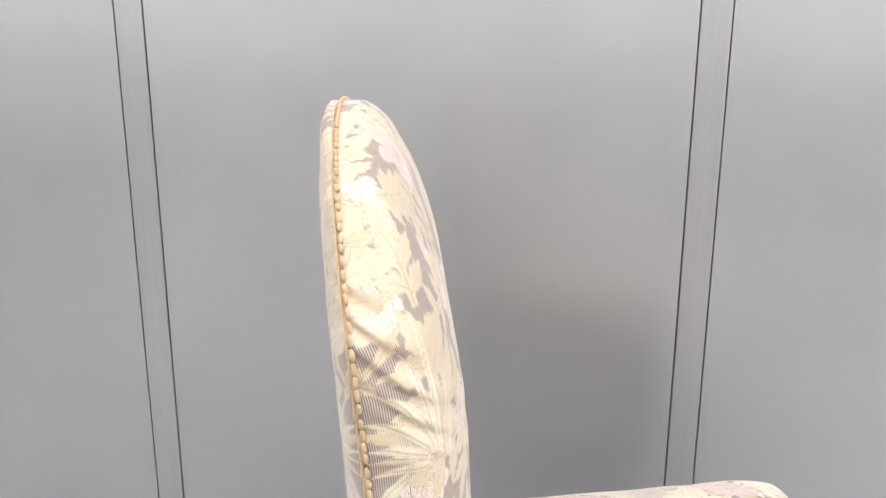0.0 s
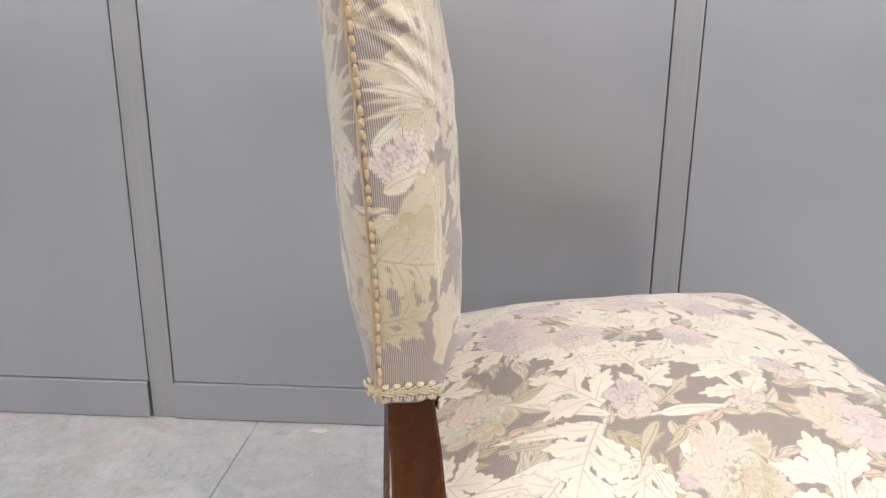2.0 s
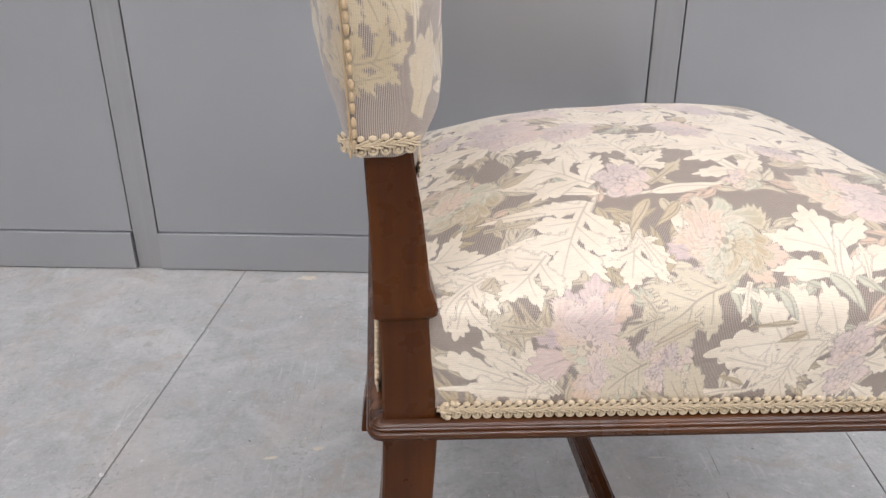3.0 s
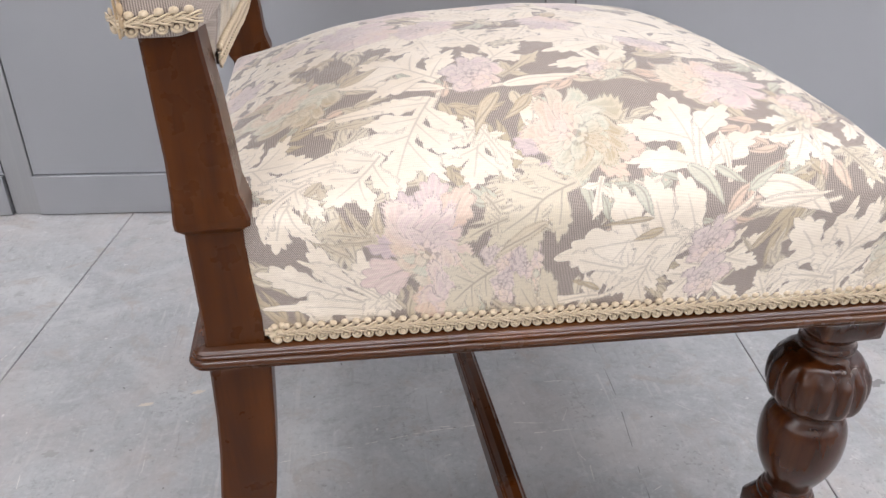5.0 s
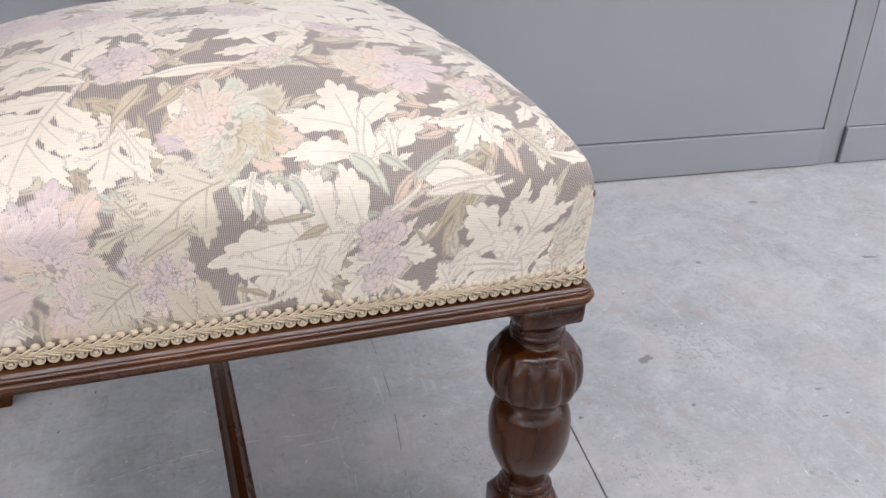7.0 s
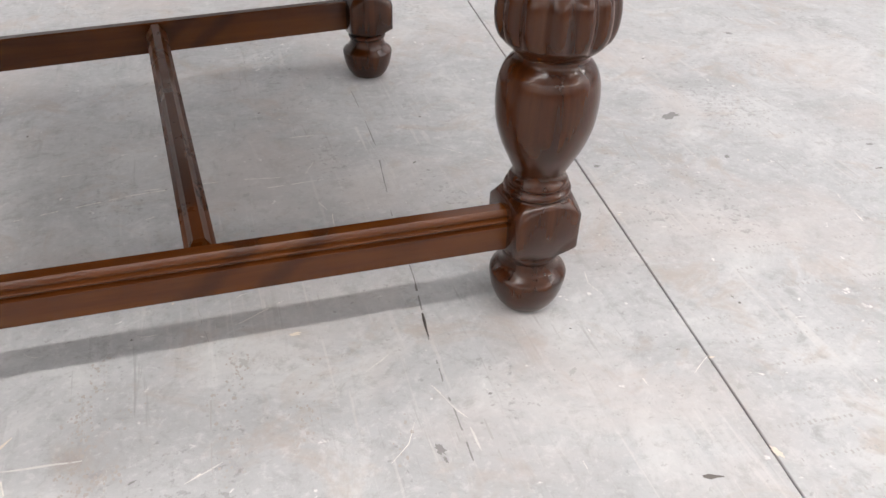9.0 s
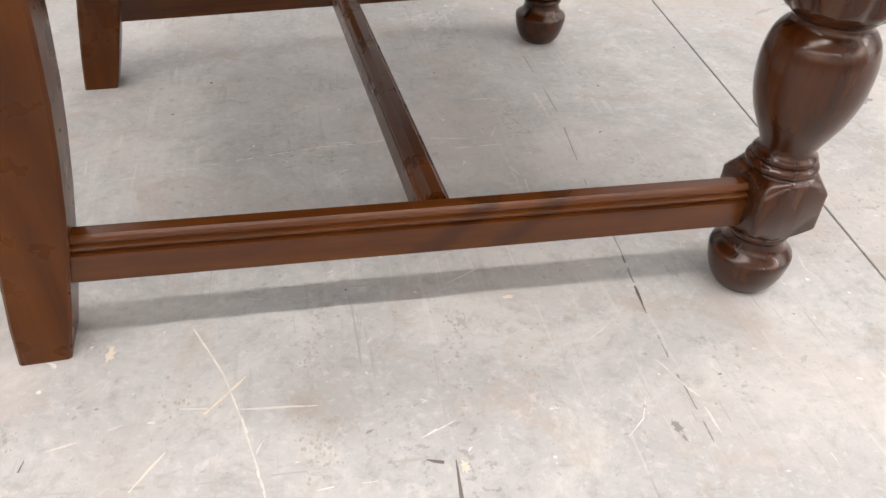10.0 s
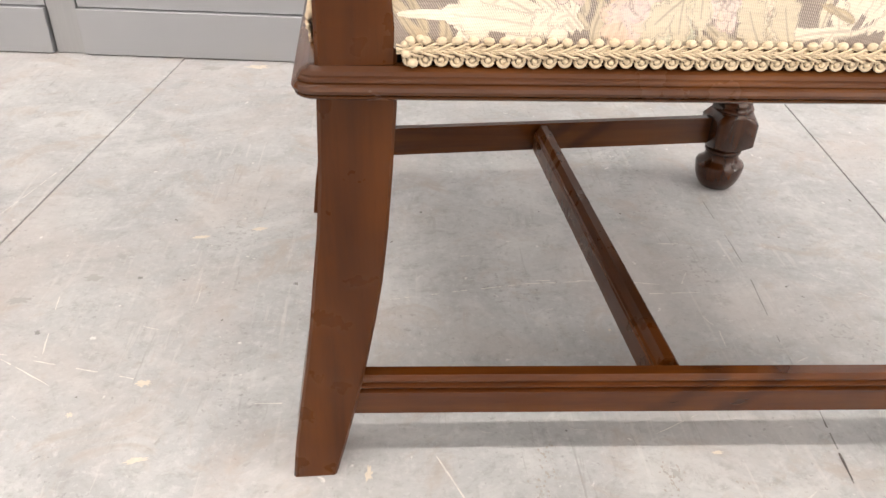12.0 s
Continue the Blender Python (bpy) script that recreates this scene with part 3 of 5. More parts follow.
# blossoms: x, y, radius, petals, turn, tint
SEAT_BLOOMS_A = (
    (0.222, -0.191, 0.0365, 10, 0.3, 0.58),
    (0.104, -0.26, 0.0303, 11, 1.1, 0.34),
    (0.329, -0.148, 0.0339, 9, 1.7, 0.3),
    (0.166, -0.117, 0.0236, 7, 0.4, 0.1),
    (0.309, -0.075, 0.0184, 7, 0.9, 0.12),
    (0.093, 0.021, 0.0405, 8, 0.2, 0.1),
    (0.036, -0.109, 0.0345, 8, 0.6, 0.62),
    (0.311, -0.279, 0.0158, 7, 0.5, 0.13),
    (0.32, -0.302, 0.0156, 6, 0.5, 0.13),
    (0.174, -0.279, 0.0149, 8, 0.2, 0.1),
    (0.152, -0.292, 0.0147, 7, 0.9, 0.11),
    (0.151, -0.272, 0.0118, 7, 0.4, 0.14),
    (0.182, -0.301, 0.0134, 7, 0.4, 0.66),
    (0.114, -0.294, 0.0271, 8, 0.4, 0.4),
    (0.258, -0.128, 0.0155, 6, 0.4, 0.42),
    (0.376, -0.185, 0.018, 6, 1.2, 0.42),
)
SEAT_BLOOMS_B = (
    (0.462, -0.284, 0.0216, 6, 0.1, 0.8),
)
# stems: from, to, bow, width
SEAT_STEMS_A = (
    (0.141, -0.128, 0.118, -0.168, 0.15, 0.0016),
    (0.118, -0.168, 0.034, -0.208, -0.15, 0.0016),
    (0.334, -0.253, 0.298, -0.278, -0.2, 0.0016),
    (0.298, -0.278, 0.251, -0.307, 0.1, 0.0016),
    (0.251, -0.307, 0.223, -0.313, 0.1, 0.0016),
    (0.209, -0.23, 0.168, -0.262, 0.15, 0.0016),
    (0.185, -0.134, 0.136, -0.13, 0.1, 0.0016),
    (0.24, -0.129, 0.184, -0.135, 0.15, 0.0016),
    (0.336, -0.255, 0.391, -0.256, -0.1, 0.0016),
    (0.424, -0.303, 0.373, -0.273, 0, 0.0016),
    (0.424, -0.303, 0.417, -0.265, 0, 0.0016),
)


def sprays(seed, x0, x1, y0, y1, pitch, keep, full=1.0):
    """Blossoms with broad leaves round them, in staggered rows over the rest of the cloth."""
    rnd = random.Random(seed)
    leaves, blooms, buds = [], [], []
    rows = int((y1 - y0) / (pitch * 0.86)) + 1
    for j in range(rows):
        for i in range(int((x1 - x0) / pitch) + 1):
            x = x0 + (i + 0.5 * (j % 2)) * pitch + rnd.uniform(-0.2, 0.2) * pitch
            y = y0 + j * pitch * 0.86 + rnd.uniform(-0.2, 0.2) * pitch
            if not keep(x, y):
                continue
            radius, first = rnd.uniform(0.20, 0.34) * pitch, rnd.uniform(0, 360)
            blooms.append((x, y, radius, rnd.choice((8, 9, 10)), rnd.uniform(0, 3), rnd.choice((0.06, 0.1, 0.2, 0.3, 0.6))))
            for k in range(5):
                turn = first + 72 * k + rnd.uniform(-16, 16)
                away = radius * rnd.uniform(0.7, 1.0)
                px, py = x + away * math.cos(radians(turn)), y + away * math.sin(radians(turn))
                if k == 2:
                    buds.append((px, py, turn + rnd.uniform(-30, 30), rnd.uniform(0.2, 0.34) * pitch, rnd.uniform(0.05, 0.08) * pitch, 0, 0.1, rnd.choice((0.25, 0.45, 0.8, 0.8))))
                else:
                    leaves.append((px, py, turn + rnd.uniform(-35, 35), rnd.uniform(0.45, 0.70) * pitch, rnd.uniform(0.14, 0.21) * pitch * full * 1.35, rnd.choice((2, 2, 3)), rnd.uniform(-0.25, 0.25)))
    return tuple(leaves), tuple(blooms), tuple(buds)


FAR = sprays(11, -0.12, 0.53, -0.34, 0.34, 0.095, lambda x, y: y > -0.01 or x < -0.015 or x > 0.455)


def fronds(seed, x0, x1, y0, y1, count):
    """Curved stems with slender leaflets that fill the ground between the larger leaves."""
    rnd = random.Random(seed)
    rows = []
    for k in range(count):
        x, y, turn = rnd.uniform(x0, x1), rnd.uniform(y0, y1), rnd.uniform(0, 360)
        curl, size, tint = rnd.uniform(-11, 11), rnd.uniform(0.8, 1.35), rnd.choice((0.45, 0.64, 0.78, 0.84, 0.9, 0.95, 0.97, 1.0, 1.0))
        n = rnd.choice((6, 7, 8))
        for j in range(n):
            x, y = x + 0.0062 * size * math.cos(radians(turn)), y + 0.0062 * size * math.sin(radians(turn))
            turn += curl
            long = size * (0.021 - 0.0012 * j) * rnd.uniform(0.85, 1.15)
            rows.append((x, y, turn + (38 if j % 2 else -38) * (1 - j / n), long, long * rnd.uniform(0.14, 0.19), 0, (-0.28 if j % 2 else 0.28), tint))
    return tuple(rows)


SEAT_MOTIFS = (FAR[0] + SEAT_LEAVES_A + SEAT_LEAVES_B + SEAT_LEAVES_C + SEAT_LEAVES_D + SEAT_LEAVES_E, FAR[1] + SEAT_BLOOMS_A + SEAT_BLOOMS_B, SEAT_PETALS_A + SEAT_PETALS_B, FAR[2] + SEAT_BUDS_A + SEAT_BUDS_B + SEAT_BUDS_C + SEAT_BUDS_D, SEAT_STEMS_A, fronds(3, -0.1, 0.52, -0.34, 0.34, 380))
BACK = sprays(23, -0.36, 0.36, 0.36, 1.02, 0.092, lambda x, y: x < -0.285 or x > -0.185 or y > 0.80, 0.8)
# the side that faces the room: leaves with tint, then blossoms
BACK_LEAVES_A = (
    (-0.208, 0.709, 99, 0.069, 0.0264, 2, 0.1, 0.89),
    (-0.205, 0.693, 152, 0.066, 0.0166, 1, 0.1, 0.87),
    (-0.21, 0.687, 162, 0.058, 0.0048, 0, 0.1, 0.84),
    (-0.204, 0.678, 80, 0.051, 0.0069, 0, 0.1, 0.92),
    (-0.255, 0.612, 34, 0.061, 0.0183, -1, 0, 0.87),
    (-0.267, 0.594, 27, 0.058, 0.0175, -1, 0, 0.8),
    (-0.27, 0.594, -9, 0.071, 0.0212, 3, 0.1, 0.85),
    (-0.265, 0.542, 21, 0.048, 0.0163, 2, 0.1, 0.78),
    (-0.265, 0.531, 19, 0.034, 0.0081, 1, 0.1, 0.78),
    (-0.21, 0.524, 70, 0.044, 0.0198, -1, 0, 0.89),
)
BACK_LEAVES_B = (
    (-0.205, 0.775, 80, 0.055, 0.022, 2, 0, 0.89),
    (-0.212, 0.835, 75, 0.042, 0.017, 2, 0, 0.87),
    (-0.257, 0.801, 30, 0.073, 0.0247, 2, 0.1, 0.9),
    (-0.266, 0.752, 23, 0.04, 0.0096, 1, 0.1, 0.85),
    (-0.209, 0.617, 72, 0.03, 0.0038, 0, 0.1, 0.92),
    (-0.208, 0.596, 64, 0.024, 0.0058, 1, 0.1, 0.92),
    (-0.248, 0.826, 105, 0.045, 0.0152, 2, 0.1, 0.89),
    (-0.211, 0.855, 99, 0.033, 0.0171, 2, 0.1, 0.87),
    (-0.238, 0.884, 45, 0.046, 0.0156, 2, 0, 0.89),
    (-0.231, 0.84, -36, 0.037, 0.0145, 1, 0.1, 0.84),
)
BACK_BLADES = (
    (-0.214, 0.688, 104, 0.075, 0.0042, 0, 0.1, 0.97),
    (-0.218, 0.690, 118, 0.070, 0.0040, 0, 0.2, 0.95),
    (-0.222, 0.692, 132, 0.058, 0.0045, 0, 0.2, 0.92),
    (-0.226, 0.690, 146, 0.046, 0.0042, 0, 0.2, 0.97),
    (-0.224, 0.684, 160, 0.044, 0.0040, 0, 0.3, 0.90),
    (-0.212, 0.690, 94, 0.085, 0.0036, 0, 0.0, 1.0),
    (-0.214, 0.560, 92, 0.095, 0.0030, 0, 0.05, 0.97),
    (-0.210, 0.575, 97, 0.080, 0.0034, 0, -0.1, 0.94),
    (-0.262, 0.672, 30, 0.026, 0.0050, 0, 0.3, 0.66),
    (-0.258, 0.640, 20, 0.030, 0.0060, 0, 0.2, 0.95),
)
BACK_BLOOMS = (
    (-0.238, 0.662, 0.02, 8, 0.3, 0.12),
    (-0.222, 0.671, 0.014, 7, 0.8, 0.16),
    (-0.254, 0.657, 0.013, 7, 0.1, 0.10),
    (-0.232, 0.681, 0.012, 6, 0.5, 0.42),
    (-0.236, 0.788, 0.019, 8, 0.9, 0.14),
    (-0.211, 0.866, 0.016, 8, 0.1, 0.16),
)
BACK_MOTIFS = ((), BACK[1] + BACK_BLOOMS, (), tuple(row + ((0.87, 0.91, 0.95)[i % 3],) for i, row in enumerate(BACK[0])) + BACK[2] + BACK_LEAVES_A + BACK_LEAVES_B + BACK_BLADES, (), fronds(5, -0.34, 0.34, 0.38, 1.0, 40))


def drawing(X, Y, motifs):
    leaves, blooms, petals, buds, stems, filler = motifs
    main, green = np.full(X.shape, -0.05), np.full(X.shape, -0.05)
    blue, hue = np.full(X.shape, -0.05), np.full(X.shape, 1.0)

    order = np.argsort(X)
    ranked = X[order]

    def near(x, y, reach):
        a, b = np.searchsorted(ranked, (x - reach, x + reach))
        i = order[a:b]
        return i[np.abs(Y[i] - y) < reach]

    def lay(i, inside, line, stroke, tone):
        """One motif over those below it, with a thin dark gap round it."""
        over = inside > 0
        green[i] = np.where(over, inside, np.maximum(green[i], inside))
        main[i] = np.where(over, stroke, main[i])
        blue[i] = np.where(over, line, blue[i])
        hue[i] = np.where(inside > -0.0008, tone, hue[i])

    for row in filler:
        i = near(row[0], row[1], row[3] * 1.2)
        inside, vein = leaf_drawing(X[i], Y[i], *row[:-1])
        lay(i, inside, vein, np.full(len(i), -0.05), row[-1])
    for row in stems:
        i = near((row[0] + row[2]) / 2, (row[1] + row[3]) / 2, 0.15)
        main[i] = np.maximum(main[i], stem_drawing(X[i], Y[i], *row))
    for row in leaves:
        i = near(row[0], row[1], row[3] * 1.3)
        inside, vein = leaf_drawing(X[i], Y[i], *row)
        over = inside > 0
        edge = (inside > -0.0011) & ~over & (main[i] > 0)
        main[i] = np.where(over, inside, main[i])
        green[i] = np.where(over, -0.02, green[i])
        blue[i] = np.where(over, vein, np.where(edge, 0.0004 - np.abs(inside + 0.0006), blue[i]))
    for row in petals:
        i = near(row[0], row[1], row[3] * 1.3)
        inside, vein = leaf_drawing(X[i], Y[i], *row[:-1])
        u = np.hypot(X[i] - row[0], Y[i] - row[1]) / row[3]
        pale = np.minimum(inside - 0.0010, 0.0006 - np.abs(np.sin(np.arctan2(Y[i] - row[1], X[i] - row[0]) * 22)) * 0.0016 + 0.0006 * (u - 0.8))
        lay(i, inside, vein, pale, row[-1])
    for x, y, radius, count, turn, tint in blooms:
        i = near(x, y, radius * 1.35)
        inside, line, stroke, shade, a = bloom_drawing(X[i], Y[i], x, y, radius, count, turn)
        tone = np.clip(tint + 0.20 * np.cos(a + turn) + 0.13 * shade, 0, 0.98)
        lay(i, inside, line, stroke, tone)
    for row in buds:
        i = near(row[0], row[1], row[3] * 1.25)
        inside, vein = leaf_drawing(X[i], Y[i], *row[:-1])
        streak = np.full(len(i), -0.05) if row[5] else np.minimum(inside - 0.0010, 0.0007 - np.abs(np.sin(inside * 1500)) * 0.0012)
        lay(i, inside, vein, streak, row[-1])
    main, green, blue = (np.clip(c, -0.0013, 0.0013) + 0.5 for c in (main, green, blue))
    return np.stack([main, green, blue, hue], -1)


def clothe(me, flat, motifs):
    """Lay the drawing and the flat co-ordinates on a mesh."""
    attr = me.attributes.new("drawing", "FLOAT_COLOR", "POINT")
    attr.data.foreach_set("color", drawing(flat[:, 0], flat[:, 1], motifs).astype(np.float32).ravel())
    uv = me.uv_layers.new(name="flat")
    index = np.empty(len(me.loops), dtype=np.int32)
    me.loops.foreach_get("vertex_index", index)
    uv.data.foreach_set("uv", flat[index].astype(np.float32).ravel())


# ---- the chair ----
chair = tagged(new("dining_chair"), "antique side chair, dark stained wood, cream floral brocade upholstery", "chair")
chair.matrix_world = pose(0, 0.6115, 0, 0, 0, 2.8)

# the seat's plan: back and front edge, and its half width at each
SX0, SX1, SW0, SW1 = -0.026, 0.4392, 0.2185, 0.2463


def half_width(x):
    return SW0 + (SW1 - SW0) * (x - SX0) / (SX1 - SX0)


def seat_surface(P, Q):
    """Points of the stuffed seat for P, Q in -1..1, and their place on the flat cloth."""
    r = np.maximum(np.maximum(np.abs(P), np.abs(Q)), 1e-6)
    bx, by = P / r, Q / r
    # round the plan's corners a little
    soft = 1 - 0.011 * smoothstep(0.80, 1.0, np.minimum(np.abs(bx), np.abs(by)))
    TOP = 0.84
    k = np.minimum(r / TOP, 1.0)
    over = np.clip((r - TOP) / (1 - TOP), 0, 1)
    reach = 0.980 * k + (0.020 + 0.015 * (bx > 0.3)) * np.sin(np.minimum(over / 0.45, 1) * math.pi / 2)
    reach = reach - 0.012 * smoothstep(0.45, 1.0, over)
    a, b = bx * reach * soft, by * reach * soft
    x = (SX0 + SX1) / 2 + a * (SX1 - SX0) / 2
    y = b * half_width(x)
    y = y * (1 - 0.008 * smoothstep(0.0, 0.9, np.abs(b)) * (1 - over ** 2))
    fa, fb = np.abs(bx * k), np.abs(by * k)
    crown = 0.2512
    ax = (x - crown) / np.where(x > crown, SX1 - crown, crown - SX0) / 0.985
    dome = (1 - np.clip(np.abs(ax), 0, 1) ** np.where(ax > 0, 1.98, 3.085)) * (1 - np.clip(fb, 0, 1) ** 3.09)
    z = 0.3875 + 0.0634 * np.maximum(dome, 1e-9) ** (1 - 0.605 * smoothstep(0.1795, 0.4293, x)) + 0.0008 * smoothstep(0.6, 1.0, fa * fb)
    drop = 0.0017 * (1 - np.cos(np.minimum(over / 0.3, 1) * math.pi / 2)) + np.maximum(over - 0.18, 0) / 0.82 * 0.076
    z = z - drop * (z - 0.306) / 0.0821
    return np.stack([x, y, z], -1)


def unrolled(P, Q):
    """Each point's place on the flat cloth: lengths run down the seat from its middle."""
    turns, steps = 1440, 260
    th = np.linspace(-math.pi, math.pi, turns + 1)
    dx, dy = np.cos(th), np.sin(th)
    big = np.maximum(np.abs(dx), np.abs(dy))
    rr = np.linspace(0, 1, steps)
    line = seat_surface(((dx / big)[:, None] * rr).ravel(), ((dy / big)[:, None] * rr).ravel()).reshape(turns + 1, steps, 3)
    run = np.concatenate([np.zeros((turns + 1, 1)), np.cumsum(np.linalg.norm(np.diff(line, axis=1), axis=2), axis=1)], axis=1)
    a = (np.arctan2(Q, P) + math.pi) / (2 * math.pi) * turns
    r = np.clip(np.maximum(np.abs(P), np.abs(Q)), 0, 1) * (steps - 1)
    i, j = np.minimum(a.astype(int), turns - 1), np.minimum(r.astype(int), steps - 2)
    f, g = a - i, r - j
    length = (run[i, j] * (1 - f) + run[i + 1, j] * f) * (1 - g) + (run[i, j + 1] * (1 - f) + run[i + 1, j + 1] * f) * g
    pos, middle = seat_surface(P, Q), (SX0 + SX1) / 2
    far = np.maximum(np.hypot(pos[:, 0] - middle, pos[:, 1]), 1e-6)
    return np.stack([middle + (pos[:, 0] - middle) / far * length, pos[:, 1] / far * length], -1)


def grid_faces(n, m):
    i, j = np.meshgrid(np.arange(n - 1), np.arange(m - 1), indexing="ij")
    a = (i * m + j).ravel()
    return np.stack([a, a + m, a + m + 1, a + 1], -1).tolist()


def eased(g, widths, passes):
    """Soften a grid of points along both ways, its rim kept."""
    for axis, width in enumerate(widths):
        for _ in range(passes):
            h = width // 2
            a = np.moveaxis(g, axis, 0)
            pad = np.concatenate([2 * a[:1] - a[h:0:-1], a, 2 * a[-1:] - a[-2:-h - 2:-1]])
            run = np.cumsum(np.concatenate([np.zeros_like(pad[:1]), pad]), axis=0)
            g = np.moveaxis((run[width:] - run[:-width]) / width, 0, axis)
    return g


def make_seat():
    # the cloth is woven finest where it faces the room
    p = np.r_[np.linspace(-1, -0.84, 70), np.linspace(-0.84, 0.84, 780)[1:-1], np.linspace(0.84, 1, 104)]
    q = np.r_[np.linspace(-1, -0.84, 170), np.linspace(-0.84, 0.25, 520)[1:], np.linspace(0.25, 0.84, 150)[1:-1], np.linspace(0.84, 1, 60)]
    n, m = len(p), len(q)
    P, Q = np.meshgrid(p, q, indexing="ij")
    pos = seat_surface(P.ravel(), Q.ravel())
    flat = unrolled(P.ravel(), Q.ravel())
    flat = eased(flat.reshape(n, m, 2), (19, 25), 3).reshape(-1, 2)
    # the long sides roll over softly, the front corners stay crisp
    soft, crisp = eased(pos.reshape(n, m, 3), (19, 47), 3).reshape(-1, 3), eased(pos.reshape(n, m, 3), (19, 25), 3).reshape(-1, 3)
    pos = soft + (crisp - soft) * smoothstep(0.30, 0.42, crisp[:, :1])
    pos[:, 2] += 0.0007 * np.sin(pos[:, 0] * 47 + 3 * np.sin(pos[:, 1] * 31)) * np.cos(pos[:, 1] * 41 + 2 * np.sin(pos[:, 0] * 23))
    me = mesh_of("seat_cushion", pos, grid_faces(n, m), BROCADE)
    clothe(me, flat, SEAT_MOTIFS)
    cushion = part("seat_cushion", me, chair, "domed seat in cream and taupe floral brocade")
    # a small dark tack in the worn front corner
    verts, faces = [], []
    at = pos[np.abs(p - 0.893).argmin() * m + np.abs(q + 0.893).argmin()]
    ball(verts, faces, Vector(at), Vector((0.0012, 0.0012, 0)), Vector((0.0008, -0.0008, 0)), Vector((0, 0, 0.0026)))
    part("corner_tack", mesh_of("corner_tack", verts, faces, SHADE_AND_TACK), cushion, "small dark tack in the corner")
    return cushion


seat = make_seat()
under = part("seat_base", bm_mesh("seat_base", box_bm(SX0 + 0.012, SX1 - 0.012, -0.205, 0.205, 0.285, 0.291), CLOTH), chair, "dark dust cloth under the seat")

# ---- moulded seat rail ----
RAIL = ((-0.024, 0.2870), (-0.003, 0.2870), (0.0008, 0.2876), (0.0026, 0.2888), (0.0028, 0.2897), (0.0022, 0.2900), (0.0038, 0.2912), (0.0043, 0.2928), (0.0036, 0.2945), (0.0027, 0.2952), (0.0018, 0.2957), (0.0021, 0.2966), (0.0018, 0.2976), (0.0009, 0.2983), (0.0007, 0.2994), (-0.0010, 0.3008), (-0.0042, 0.3026), (-0.024, 0.3032))


def rail_piece(name, p, q, bend=0.008):
    """A rail from plan corner p to q, its moulding carried half way round both rounded corners."""
    along_x = abs(q[0] - p[0]) > abs(q[1] - p[1])
    mid, rings = (SX0 + SX1) / 2, []
    for (px, py), turns in ((p, (45, 30, 15, 0)), (q, (0, 15, 30, 45))):
        sx, sy = (1 if px > mid else -1), (1 if py > 0 else -1)
        cx, cy = px - sx * bend, py - sy * bend
        for turn in turns:
            a, b = math.sin(radians(turn)), math.cos(radians(turn))
            dx, dy = (sx * a, sy * b) if along_x else (sx * b, sy * a)
            rings.append([(cx + dx * max(bend + out, 0.0004), cy + dy * max(bend + out, 0.0004), z) for out, z in RAIL])
    straight = [[tuple(np.array(a) + (np.array(b) - np.array(a)) * t) for a, b in zip(rings[3], rings[4])] for t in np.linspace(0, 1, 9)[1:-1]]
    return part(name, loft(name, rings[:4] + straight + rings[4:], RAIL_WOOD, closed=True, caps=True, smooth=False), chair)


RX0, RX1, RW0, RW1 = -0.033, 0.443, 0.2215, 0.2475
corners = [(RX0, -RW0), (RX1, -RW1), (RX1, RW1), (RX0, RW0)]
for nm, i in (("side_rail", 0), ("front_rail", 1), ("side_rail", 2), ("back_rail", 3)):
    rail_piece(nm, corners[i], corners[(i + 1) % 4])

# ---- back legs ----
# height, back edge, front edge, outer side
LEG = ((0.0, -0.059, -0.029, 0.201), (0.03, -0.0555, -0.0215, 0.2025), (0.068, -0.0495, -0.0130, 0.2040), (0.108, -0.0430, -0.0050, 0.2060), (0.140, -0.0385, 0.0005, 0.2080), (0.170, -0.0350, 0.0050, 0.2100),
       (0.205, -0.0305, 0.0085, 0.2120), (0.240, -0.0275, 0.0110, 0.2140), (0.282, -0.0258, 0.0135, 0.2165), (0.320, -0.0250, 0.0135, 0.2185), (0.350, -0.0248, 0.0105, 0.2195), (0.372, -0.0250, 0.0085, 0.2200), (0.383, -0.0250, 0.0085, 0.2195),
       (0.3875, -0.0292, 0.0135, 0.2238), (0.392, -0.0295, 0.0142, 0.2242), (0.3965, -0.0292, 0.0130, 0.2238), (0.408, -0.0284, 0.0094, 0.2226), (0.430, -0.0280, 0.0078, 0.2215), (0.460, -0.0290, 0.0050, 0.2200), (0.485, -0.0298, 0.0015, 0.2185), (0.504, -0.0304, -0.0005, 0.2172))


def back_leg(sign):
    rings = []
    for z, x0, x1, out in LEG:
        yo, yi, c = out, out - 0.036, 0.0018
        ring = [(x0 + c, yo), (x1 - c, yo), (x1, yo - c), (x1, yi + c), (x1 - c, yi), (x0 + c, yi), (x0, yi + c), (x0, yo - c)]
        rings.append([(px, sign * py, z) for px, py in (ring if sign > 0 else ring[::-1])])
    return part("back_leg", loft("back_leg", rings, WOOD["z"], smooth=False), chair)


for sign in (-1, 1):
    back_leg(sign)

